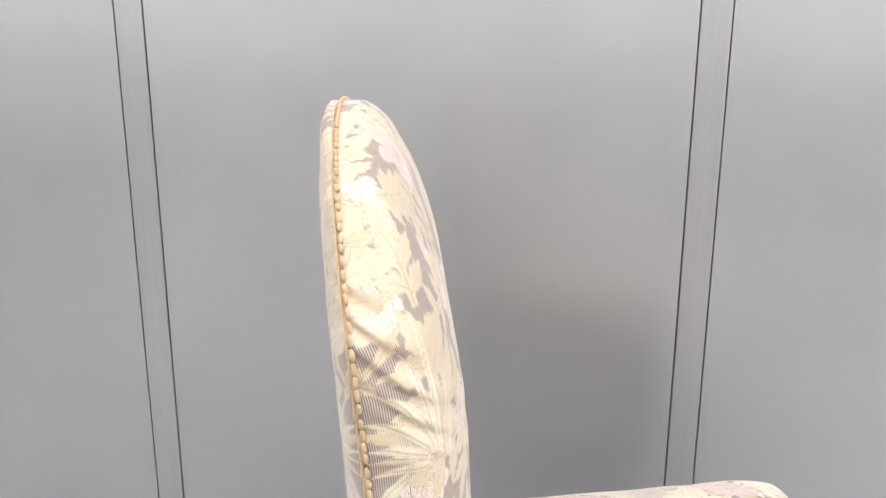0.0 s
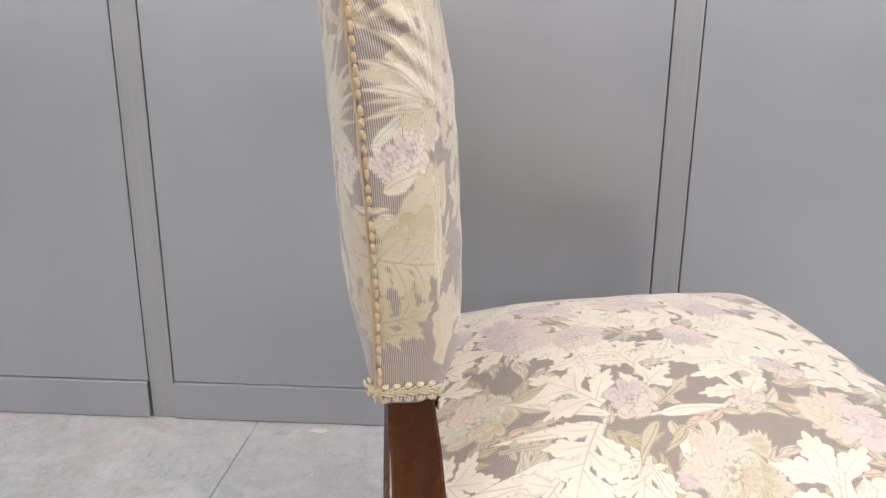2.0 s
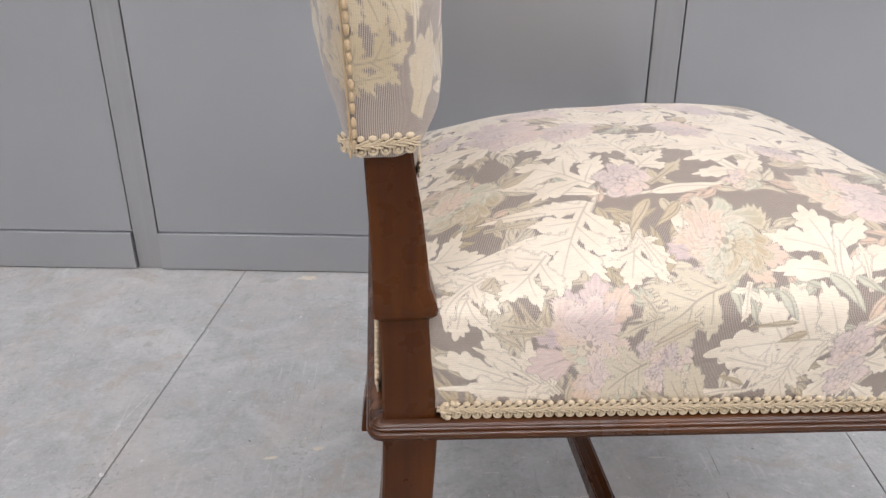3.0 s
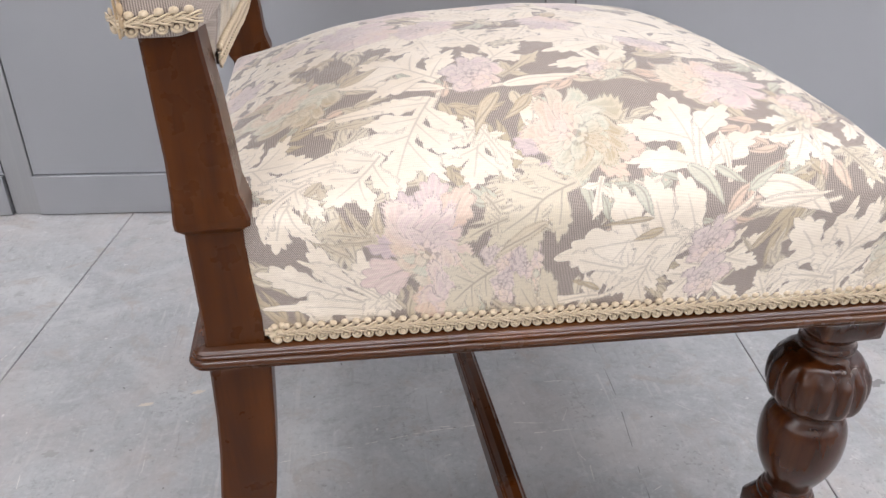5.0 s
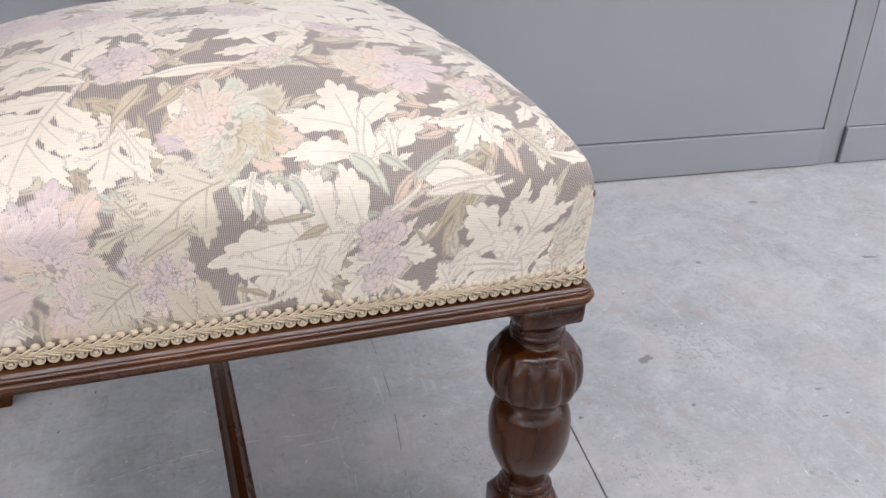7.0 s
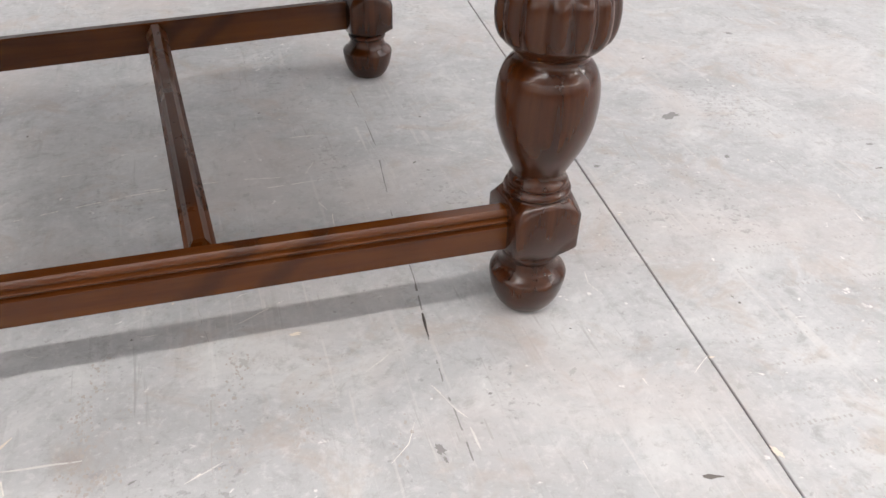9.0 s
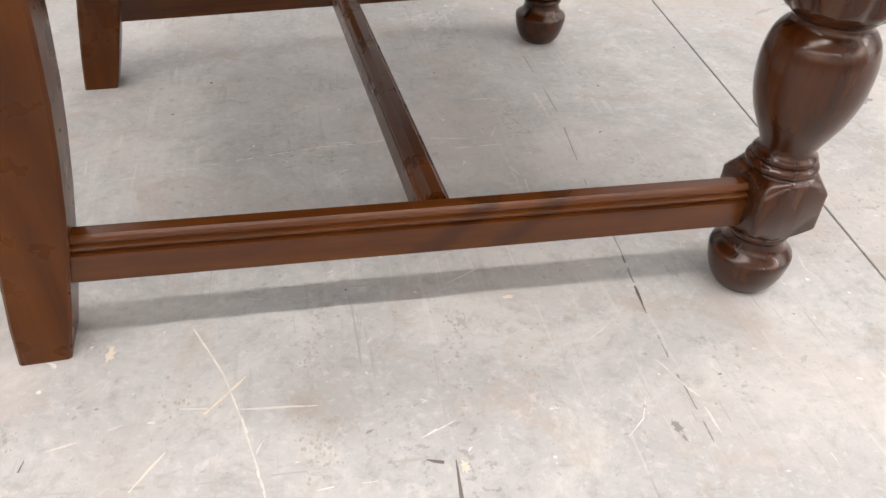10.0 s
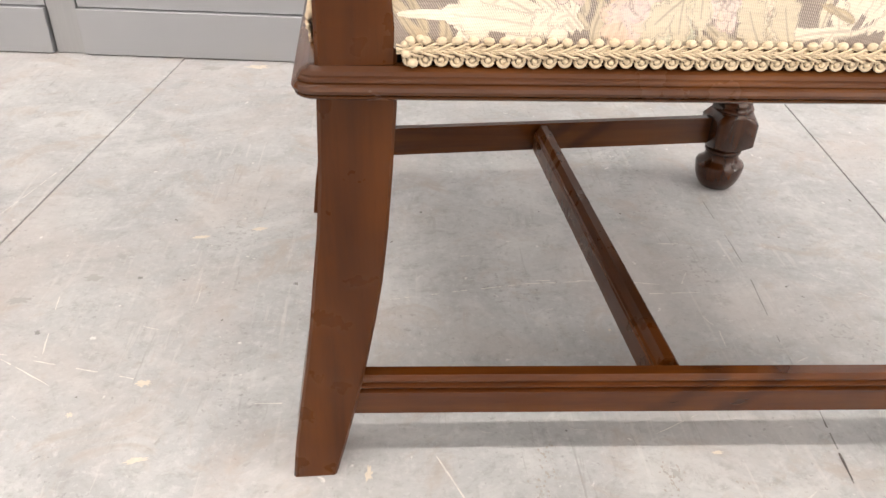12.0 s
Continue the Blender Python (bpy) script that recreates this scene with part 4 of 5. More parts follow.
# ---- turned front legs ----
# height, radius, shape: r round, f fluted, s square
TURN = ((0.0, 0.0150, "r"), (0.0015, 0.0182, "r"), (0.007, 0.0222, "r"), (0.015, 0.0254, "r"), (0.023, 0.0271, "r"), (0.0292, 0.0277, "r"), (0.0312, 0.0270, "r"), (0.0332, 0.0244, "r"), (0.0362, 0.0212, "r"), (0.0400, 0.0194, "r"), (0.0425, 0.0190, "r"), (0.0445, 0.0188, "r"), (0.0460, 0.0205, "r"), (0.0490, 0.0208, "r"), (0.0505, 0.0195, "r"),
        (0.0520, 0.0215, "s"), (0.0525, 0.0240, "t"), (0.0945, 0.0240, "u"), (0.0960, 0.0222, "s"),
        (0.0962, 0.0200, "r"), (0.0975, 0.0222, "r"), (0.1000, 0.0228, "r"), (0.1020, 0.0218, "r"), (0.1030, 0.0190, "r"), (0.1040, 0.0200, "r"), (0.1060, 0.0203, "r"), (0.1080, 0.0190, "r"), (0.1095, 0.0172, "r"), (0.1120, 0.0172, "r"),
        (0.1200, 0.0205, "r"), (0.1265, 0.0237, "r"), (0.1330, 0.0267, "r"), (0.1410, 0.0294, "r"), (0.1490, 0.0313, "r"), (0.1570, 0.0322, "r"), (0.1650, 0.0324, "r"), (0.1720, 0.0319, "r"), (0.1780, 0.0308, "r"), (0.1830, 0.0290, "r"), (0.1870, 0.0264, "r"), (0.1892, 0.0240, "r"), (0.1905, 0.0228, "r"), (0.1935, 0.0222, "r"), (0.1950, 0.0235, "r"),
        (0.1965, 0.0255, "f"), (0.1995, 0.0295, "f"), (0.2040, 0.0338, "f"), (0.2100, 0.0362, "f"), (0.2170, 0.0370, "f"), (0.2240, 0.0368, "f"), (0.2310, 0.0354, "f"), (0.2370, 0.0315, "f"), (0.2410, 0.0285, "f"), (0.2435, 0.0255, "f"),
        (0.2450, 0.0225, "r"), (0.2455, 0.0195, "r"), (0.2480, 0.0180, "r"), (0.2510, 0.0180, "r"), (0.2520, 0.0200, "r"), (0.2545, 0.0205, "r"), (0.2555, 0.0190, "r"), (0.2600, 0.0185, "r"), (0.2640, 0.0200, "r"), (0.2670, 0.0225, "r"), (0.2685, 0.0240, "s"), (0.2690, 0.0245, "v"), (0.2875, 0.0245, "s"))


def fine_profile():
    """The turning's profile with its round stretches drawn as smooth curves."""
    out = []
    for i, (z, r, shape) in enumerate(TURN):
        out.append((z, r, shape))
        if i + 1 < len(TURN) and shape in "rf" and TURN[i + 1][2] == shape and TURN[i + 1][0] - z > 0.003:
            a, b, c, d = (TURN[k] if 0 <= k < len(TURN) and TURN[k][2] == shape else TURN[min(max(k, i), i + 1)] for k in (i - 1, i, i + 1, i + 2))
            for t in (0.25, 0.5, 0.75):
                w = (-0.5 * t + t * t - 0.5 * t ** 3, 1 - 2.5 * t * t + 1.5 * t ** 3, 0.5 * t + 2 * t * t - 1.5 * t ** 3, -0.5 * t * t + 0.5 * t ** 3)
                out.append((z + (TURN[i + 1][0] - z) * t, sum(k * q[1] for k, q in zip(w, (a, b, c, d))), shape))
    return out


def front_leg(x, y):
    segs, flutes = 112, 14
    leg = tagged(new("front_leg"), "turned leg with fluted melon, vase and bun foot")
    leg.parent, leg.location = chair, (x, y, 0)
    rows = {"foot": [], "turning": []}
    for z, r, shape in fine_profile():
        ring, depth = [], float(smoothstep(0.1955, 0.2080, z) * smoothstep(0.2440, 0.2300, z)) if shape == "f" else 0.0
        for k in range(segs):
            a = 2 * math.pi * (k + 0.5) / segs
            rr, zz = r, z
            if shape == "f":
                rr = r * (1 - 0.125 * depth * (1 - abs(math.sin(a * flutes / 2)) ** 0.6))
            elif shape in "stuv":
                square = min(r / max(abs(math.cos(a)), abs(math.sin(a))), r * 1.36)
                rr = square
                cut = max(0.0, square - r * 1.02)
                if shape == "t":
                    zz = z + 0.55 * cut + 0.002
                elif shape == "u":
                    zz = z - 0.95 * cut - 0.002
                elif shape == "v":
                    zz = z + 0.75 * cut
                elif z < 0.26:
                    rr = min(square, r * 1.03)
            ring.append((rr * math.cos(a), rr * math.sin(a), zz))
        rows["foot" if z < 0.0515 else "turning"].append(ring)
    turn_me = loft("turning", rows["turning"], DARK)
    foot_me = loft("bun_foot", rows["foot"], DARK)
    part("turning", turn_me, leg)
    part("bun_foot", foot_me, leg)
    return leg


FX, FY0, FY1 = 0.4185, -0.2180, 0.2085
for fy in (FY0, FY1):
    front_leg(FX, fy)

# ---- stretchers ----
BAR = ((-0.004, 0.0), (0.0085, 0.0), (0.0095, 0.001), (0.0095, 0.0190), (0.0068, 0.0202), (0.0068, 0.0212), (0.0088, 0.0221), (0.0093, 0.0232), (0.0088, 0.0243), (0.0066, 0.0253), (0.0066, 0.0261), (0.0078, 0.0270), (0.0079, 0.0280), (0.0066, 0.0294), (0.0050, 0.0308), (-0.0030, 0.0308), (-0.004, 0.0298))


def stretcher(name, p, q, z, section=BAR, flip=False):
    """A moulded bar between two plan points; its mouldings face to the right of p to q."""
    d = Vector((q[0] - p[0], q[1] - p[1], 0)).normalized()
    out = Vector((d.y, -d.x, 0)) * (-1 if flip else 1)
    rings = []
    for t in np.linspace(0, 1, 13):
        c = Vector((p[0] + (q[0] - p[0]) * t, p[1] + (q[1] - p[1]) * t, z))
        ring = [tuple(c + out * o + Vector((0, 0, h))) for o, h in section]
        rings.append(ring[::-1] if flip else ring)
    return part(name, loft(name, rings, BAR_WOOD if abs(d.x) > 0.5 else WOOD["y"], smooth=False), chair)


stretcher("side_stretcher", (-0.024, -0.190), (FX - 0.02, FY0), 0.0570)
stretcher("side_stretcher", (-0.024, 0.190), (FX - 0.02, FY1), 0.0570, flip=True)
SLIM = ((-0.0095, 0.0), (0.0095, 0.0), (0.0100, 0.001), (0.0100, 0.0190), (0.0088, 0.0200), (0.0088, 0.0215), (0.0070, 0.0225), (0.0045, 0.0270), (0.0035, 0.0290), (-0.0035, 0.0290), (-0.0045, 0.0270), (-0.0070, 0.0225), (-0.0088, 0.0215), (-0.0088, 0.0200), (-0.0100, 0.0190), (-0.0100, 0.001))
stretcher("cross_stretcher", (0.199, -0.193), (0.196, 0.193), 0.0580, SLIM)


# ---- backrest ----
BZ0, BZT = 0.497, 0.874


def back_half(z):
    """Half width of the backrest at a height."""
    z = np.asarray(z, float)
    low = 0.2200 + 0.0080 * smoothstep(0.5, 0.68, z)
    arch = np.sqrt(np.clip(1 - (np.maximum(z - 0.72, 0) / (BZT - 0.72)) ** 2, 0, 1))
    return low * arch


def back_plane(z):
    """Rear edge of the backrest's side at a height."""
    d = np.maximum(np.asarray(z, float) - 0.5, 0)
    return -0.034 - 0.24 * d * d


def outline(count):
    """Plan of the backrest's rim, from the near foot over the arch to the far foot: y, z."""
    half = count // 2
    zs = np.linspace(BZ0, 0.72, half // 2, endpoint=False)
    a = np.linspace(0, math.pi / 2, half - half // 2 + 1)
    y = np.r_[-back_half(zs), -0.228 * np.cos(a)]
    z = np.r_[zs, 0.72 + (BZT - 0.72) * np.sin(a)]
    return np.r_[y, -y[-2::-1]], np.r_[z, z[-2::-1]]


def make_back():
    count, rows = 801, 220
    oy, oz = outline(count)
    count = len(oy)
    cy, cz = 0.0, 0.60
    # profile from the middle of the front, over the rim, to the middle of the rear
    s = np.linspace(0, 1, rows)
    verts, flat = np.zeros((rows, count, 3)), np.zeros((rows, count, 2))
    front, rim = 0.60, 0.80
    arc = np.cumsum(np.r_[0, np.hypot(np.diff(oy), np.diff(oz))])
    for i, t in enumerate(s):
        if t <= front:
            k = (t / front) ** 0.8
            reach, depth = 0.955 * k, 0.039 + 0.029 * (1 - k ** 4.5)
        elif t <= rim:
            k = (t - front) / (rim - front)
            reach, depth = 0.955 + 0.045 * math.sin(min(1, k / 0.45) * math.pi / 2), 0.039 * (1 - smoothstep(0.0, 1.0, k)) * 1.0
            depth = 0.039 * (1 - k)
        else:
            k = math.cos((t - rim) / (1 - rim) * math.pi / 2)
            reach, depth = 0.995 * k, -0.025 * math.sqrt(max(0.0, 1 - k ** 2.2))
        y, z = cy + (oy - cy) * reach, cz + (oz - cz) * reach
        x = back_plane(z) + depth * (0.55 + 0.45 * smoothstep(0.495, 0.56, z) if depth < 0 else 1.0) - 0.010 * (1 - (np.abs(y) / 0.228) ** 2) * np.clip(1 - np.abs(y) / 0.23, 0, 1) ** 0.3
        verts[i] = np.stack([x, y, z], -1)
        if t <= front:
            flat[i] = np.stack([y, z], -1)
        else:
            drop = (t - front) * 0.20
            nx, nz = oy / np.hypot(oy, oz - cz), (oz - cz) / np.hypot(oy, oz - cz)
            flat[i] = np.stack([y + nx * drop, z + nz * drop], -1)
    pos = verts.reshape(-1, 3)
    wob = np.sin(pos[:, 1] * 43 + 3 * np.sin(pos[:, 2] * 37)) * np.cos(pos[:, 2] * 61 + 2 * np.sin(pos[:, 1] * 29)) * 0.6
    fold = np.sin(pos[:, 2] * 250 + 5 * np.sin(pos[:, 2] * 37 + 55 * pos[:, 0]) + 70 * pos[:, 0] + 2 * np.sin(pos[:, 1] * 33)) * (0.5 + 0.5 * np.sin(pos[:, 2] * 63 + 80 * pos[:, 0] + 1.0))
    rim_zone = smoothstep(0.17, 0.215, np.abs(pos[:, 1])) * smoothstep(0.57, 0.68, pos[:, 2]) * (1 - smoothstep(0.76, 0.82, pos[:, 2]))
    pos[:, 0] += wob * 0.0012
    pos[:, 1] += np.sign(pos[:, 1]) * fold * 0.0021 * rim_zone
    pos[:, 1] += np.sign(pos[:, 1]) * wob * 0.0012 * smoothstep(0.19, 0.215, np.abs(pos[:, 1]))
    me = mesh_of("backrest", pos, grid_faces(rows, count), BROCADE)
    clothe(me, flat.reshape(-1, 2), BACK_MOTIFS)
    return part("backrest", me, chair, "arched backrest in cream and taupe floral brocade")


back = make_back()


# ---- braids ----
def tube(verts, faces, pts, radius, n=6):
    base = len(verts)
    for i, p in enumerate(pts):
        d = (pts[min(i + 1, len(pts) - 1)] - pts[max(i - 1, 0)]).normalized()
        u = d.orthogonal().normalized() if abs(d.z) > 0.99 else d.cross(Vector((0, 0, 1))).normalized()
        v = d.cross(u)
        for k in range(n):
            a = 2 * math.pi * k / n
            verts.append(p + u * (radius * math.cos(a)) + v * (radius * math.sin(a)))
    for i in range(len(pts) - 1):
        for k in range(n):
            j = (k + 1) % n
            faces.append((base + i * n + k, base + i * n + j, base + (i + 1) * n + j, base + (i + 1) * n + k))


def braid(name, path, normal, up, parent, label, pitch=0.0073, tall=0.0138):
    """Scroll gimp along a line of points: beads above, plaited cords between, loops below."""
    verts, faces = [], []
    total = sum((b - a).length for a, b in zip(path, path[1:]))
    count = max(2, round(total / pitch))
    h = tall / 2

    def along(dist):
        dist = min(max(dist, 0), total)
        for a, b in zip(path, path[1:]):
            step = (b - a).length
            if dist <= step + 1e-9:
                return a + (b - a) * (dist / step), (b - a).normalized()
            dist -= step
        return path[-1], (path[-1] - path[-2]).normalized()

    rnd = random.Random(len(path) + count)
    step = total / count
    for i in range(count):
        c, d = along((i + 0.5) * step)
        n, w = normal(c), up(c)
        j = rnd.uniform(-0.0003, 0.0003)
        ball(verts, faces, c + w * (h * 0.74 + j) + n * 0.0017, d * (step * 0.37), w * 0.0022, n * 0.0019)
        # loop
        lc, pts = c - w * (h * 0.58 + j) + n * 0.0012, []
        for k in range(13):
            a = math.pi * (-0.2 + 1.4 * k / 12)
            pts.append(lc + d * (math.cos(a) * step * 0.36) - w * (math.sin(a) * h * 0.40))
        tube(verts, faces, pts, 0.00095, 6)
        ball(verts, faces, lc - w * (h * 0.02) + n * 0.0003, d * (step * 0.22), w * (h * 0.24), n * 0.0011, 7, 4)
        # crossing cords of the plait
        for side in (-1, 1):
            p = c + w * (h * 0.10 + side * h * 0.20)
            q = [p + d * (step * (t - 0.5) * 1.7) + w * (side * h * 0.26 * math.sin(math.pi * (t - 0.5))) + n * (0.0022 + 0.0008 * math.cos(math.pi * (t - 0.5) * 2)) for t in (0, 0.17, 0.33, 0.5, 0.67, 0.83, 1.0)]
            tube(verts, faces, q, 0.00066, 6)
            tube(verts, faces, [v + w * (-side * 0.0015) + n * -0.0004 for v in q], 0.00054, 6)
    # Dark strip behind the cords, put in for the shade between them.
    backing_shade, strips = [], []
    for i, p in enumerate(path):
        n, w = normal(p), up(p)
        backing_shade += [p + w * (h * 0.50) + n * 0.0011, p - w * (h * 0.62) + n * 0.0011, p - w * (h * 0.62) - n * 0.001, p + w * (h * 0.50) - n * 0.001]
    for i in range(len(path) - 1):
        for k in range(4):
            j = (k + 1) % 4
            strips.append((4 * i + k, 4 * i + j, 4 * i + 4 + j, 4 * i + 4 + k))
    part("braid_gap_shade", mesh_of("braid_gap_shade", backing_shade, strips, SHADE_AND_TACK, False), parent if parent is seat or parent is back else back)
    return tagged(part(name, mesh_of(name, verts, faces, CORD), parent, label), kind="stuff")


def seat_line(p, q, steps):
    return [Vector((p[0] + (q[0] - p[0]) * t, p[1] + (q[1] - p[1]) * t, 0.3105)) for t in np.linspace(0, 1, steps)]


UP = Vector((0, 0, 1))
GX0, GX1 = 0.0155, SX1 - 0.003


def edge_normal(c):
    if abs(c.x - GX1) < 0.004:
        return Vector((1, 0, 0))
    if c.x < SX0 + 0.004:
        return Vector((-1, 0, 0))
    return Vector((0.055, math.copysign(1, c.y), 0)).normalized()


for sign in (-1, 1):
    braid("seat_braid", seat_line((GX0, sign * (half_width(GX0) - 0.0015)), (GX1 - 0.002, sign * (half_width(GX1) - 0.0015)), 3), edge_normal, lambda c: UP, seat, "cream scroll gimp braid")
braid("seat_braid", seat_line((GX1, -SW1 + 0.004), (GX1, SW1 - 0.004), 3), edge_normal, lambda c: UP, seat, "cream scroll gimp braid")
braid("seat_braid", seat_line((SX0 - 0.001, -0.186), (SX0 - 0.001, 0.186), 3), edge_normal, lambda c: UP, seat, "cream scroll gimp braid")


def lower_edge():
    """The cloth of the backrest's front turned down between the legs, with its braid."""
    ys, rings = np.linspace(-0.182, 0.182, 41), []
    prof = ((-0.030, 0.506), (-0.030, 0.474), (-0.026, 0.470), (-0.006, 0.470), (0.0, 0.4725), (0.003, 0.480), (0.0055, 0.495), (0.0075, 0.512))
    for y in ys:
        rings.append([(x + 0.006 * (x > -0.01) * math.exp(-((y / 0.12) ** 2)), y, z) for x, z in prof])
    me = loft("lower_edge", rings, BROCADE)
    co = np.empty(len(me.vertices) * 3)
    me.vertices.foreach_get("co", co)
    clothe(me, co.reshape(-1, 3)[:, 1:], BACK_MOTIFS)
    piece = part("lower_edge", me, back)
    line = [Vector((0.0032 + 0.006 * math.exp(-((y / 0.12) ** 2)), y, 0.4765)) for y in np.linspace(-0.181, 0.181, 15)]
    braid("lower_braid", line, lambda c: Vector((1, 0, 0)), lambda c: UP, piece, "cream scroll gimp braid")


lower_edge()


def braid_knot(sign):
    """The folded end of the seat's braid beside the back leg."""
    verts, faces = [], []
    c = Vector((GX0 + 0.004, sign * (half_width(GX0) + 0.0008), 0.3105))
    for k, (dx, dz, r) in enumerate(((0.0, 0.005, 0.0026), (0.003, 0.001, 0.0024), (-0.002, -0.001, 0.0026), (0.001, -0.0055, 0.0028), (0.0045, 0.006, 0.0022), (-0.0025, 0.0035, 0.0021))):
        ball(verts, faces, c + Vector((dx, 0, dz)), Vector((r, 0, 0)), Vector((0, 0.0024, 0)), Vector((0, 0, r * 0.8)))
    return part("braid_knot", mesh_of("braid_knot", verts, faces, CORD), seat)


for sign in (-1, 1):
    braid_knot(sign)


def rim_braid():
    """A row of beads with fine cords along the backrest's rear edge."""
    verts, faces = [], []
    oy, oz = outline(401)
    pts = [Vector((float(back_plane(z)) - 0.0005, y * 1.002, z)) for y, z in zip(oy, oz)]
    pitch, left, rnd = 0.0074, 0.0, random.Random(5)
    for a, b in zip(pts, pts[1:]):
        d = (b - a)
        left += d.length
        if left >= pitch:
            left -= pitch
            d.normalize()
            out = Vector((0, b.y, (b.z - 0.60))).normalized()
            r = Vector((-1, 0, 0))
            ball(verts, faces, b + out * 0.0013 + r * 0.0004, d * (0.0036 + rnd.uniform(-0.0004, 0.0002)), out * 0.0019, r * 0.0017)
    for off in (0.0030,):
        tube(verts, faces, [p + Vector((-off, 0, 0)) for p in pts[::2]], 0.0008, 5)
    return tagged(part("rim_braid", mesh_of("rim_braid", verts, faces, GOLD), back, "beaded cream braid along the edge"), kind="stuff")


rim_braid()
for sign in (-1, 1):
    y = sign * 0.2200
    line = [Vector((-0.0440, y - sign * 0.012, 0.5050)), Vector((-0.0350, y, 0.5040)), Vector((0.0020, y, 0.5065))]
    braid("leg_braid", line if sign < 0 else line[::-1], lambda c, s=sign: Vector((0, s, 0)), lambda c: UP, back, "cream scroll gimp braid", 0.0070, 0.0120)

# ---- floor ----
WALL_Y, WALL_TURN = 1.2531, -4.67
floor = tagged(new("floor", bm_mesh("floor", box_bm(-4.6, 5.1, -4.6, 4.6, -0.06, -0.004), JOINT)), "worn pale grey sheet floor, scuffed and stained", "floor", kind="structure")
SLANT = 0.104


def seam(x0, y):
    """Where a floor joint that crosses y = 0.75 at x0 lies at y."""
    return x0 + SLANT * (y - 0.75)


def floor_board(x0, x1):
    g, y0, y1 = 0.0013, -4.5, 4.5
    top = [(seam(x0, y0) + g, y0), (seam(x1, y0) - g, y0), (seam(x1, y1) - g, y1), (seam(x0, y1) + g, y1)]
    e = 0.0006
    mid = [(top[0][0] - e, y0), (top[1][0] + e, y0), (top[2][0] + e, y1), (top[3][0] - e, y1)]
    rings = [[(x, y, -0.004) for x, y in mid], [(x, y, -e) for x, y in mid], [(x, y, 0.0) for x, y in top]]
    return part("floor_board", loft("floor_board", rings, FLOOR, smooth=False), floor)


for k in range(-5, 6):
    floor_board(-0.372 + 0.9445 * k, -0.372 + 0.9445 * (k + 1))


def ribbon(name, pts, width, material, seed, broken=0.3, lift=0.0003):
    """A scratch or smear on the floor, uneven in width."""
    rnd = random.Random(seed)
    verts, faces = [], []
    n = max(4, int(sum((Vector(b) - Vector(a)).length for a, b in zip(pts, pts[1:])) / 0.006))
    path = [Vector((*np.array(pts[min(int(t * (len(pts) - 1)), len(pts) - 2)]), 0)).lerp(Vector((*pts[min(int(t * (len(pts) - 1)) + 1, len(pts) - 1)], 0)), t * (len(pts) - 1) - min(int(t * (len(pts) - 1)), len(pts) - 2)) for t in np.linspace(0, 1, n)]
    d = (path[-1] - path[0]).normalized()
    o = Vector((-d.y, d.x, 0))
    sway = 0.0
    for i, p in enumerate(path):
        sway = 0.8 * sway + rnd.uniform(-0.0003, 0.0003)
        w = width * rnd.uniform(0.25, 1.0) * (0.35 if i in (0, n - 1) else 1)
        verts += [p + o * (sway + w / 2) + Vector((0, 0, lift)), p + o * (sway - w / 2) + Vector((0, 0, lift))]
    gap = False
    for i in range(n - 1):
        gap = rnd.random() < (0.7 if gap else broken)
        if not gap:
            faces.append((2 * i, 2 * i + 1, 2 * i + 3, 2 * i + 2))
    return part(name, mesh_of(name, verts, faces or [(0, 1, 3, 2)], material), floor)


def blot(name, x, y, rx, ry, turn, material, seed):
    """A small uneven spot on the floor."""
    rnd = random.Random(seed)
    a0, verts = radians(turn), []
    for k in range(24):
        a, r = 2 * math.pi * k / 24, rnd.uniform(0.45, 1.1)
        px, py = rx * r * math.cos(a), ry * r * math.sin(a)
        verts.append((x + px * math.cos(a0) - py * math.sin(a0), y + px * math.sin(a0) + py * math.cos(a0), 0.0004))
    return part(name, mesh_of(name, verts, [tuple(range(24))], material), floor)


# pale scratches: from, to
SCRATCHES = ((0.120, 0.291, 0.147, 0.293), (0.181, 0.315, 0.207, 0.327), (0.024, 0.309, 0.028, 0.312), (-0.016, 0.607, 0.063, 0.622),
             (0.063, 0.622, 0.144, 0.636), (0.144, 0.636, 0.204, 0.640), (0.079, 0.686, 0.107, 0.686), (0.160, 0.595, 0.199, 0.604), (-0.305, 0.544, -0.175, 0.507), (-0.302, 0.538, -0.251, 0.505), (-0.400, 0.771, -0.366, 0.905), (-0.339, 1.006, -0.334, 1.051), (-0.270, 0.543, -0.285, 0.624), (-0.087, 0.481, -0.045, 0.480), (0.769, 0.487, 0.761, 0.466), (0.758, 0.445, 0.754, 0.428))
MORE_SCRATCHES = ((0.405, 0.266, 0.405, 0.246), (0.336, 0.350, 0.343, 0.335), (0.345, 0.326, 0.350, 0.316), (0.239, 0.639, 0.324, 0.626), (0.250, 0.618, 0.315, 0.620), (0.297, 0.707, 0.337, 0.706), (0.159, 0.642, 0.225, 0.640))
for i, (xa, ya, xb, yb) in enumerate(SCRATCHES + MORE_SCRATCHES):
    ribbon("floor_scratch", [(xa, ya), (xb, yb)], 0.0013, SCRATCH, 100 + i)
LONG_A = ((0.051, 0.424), (0.07, 0.383), (0.082, 0.345), (0.089, 0.315), (0.094, 0.29))
LONG_B = ((0.084, 0.377), (0.062, 0.353), (0.044, 0.333), (0.025, 0.306))
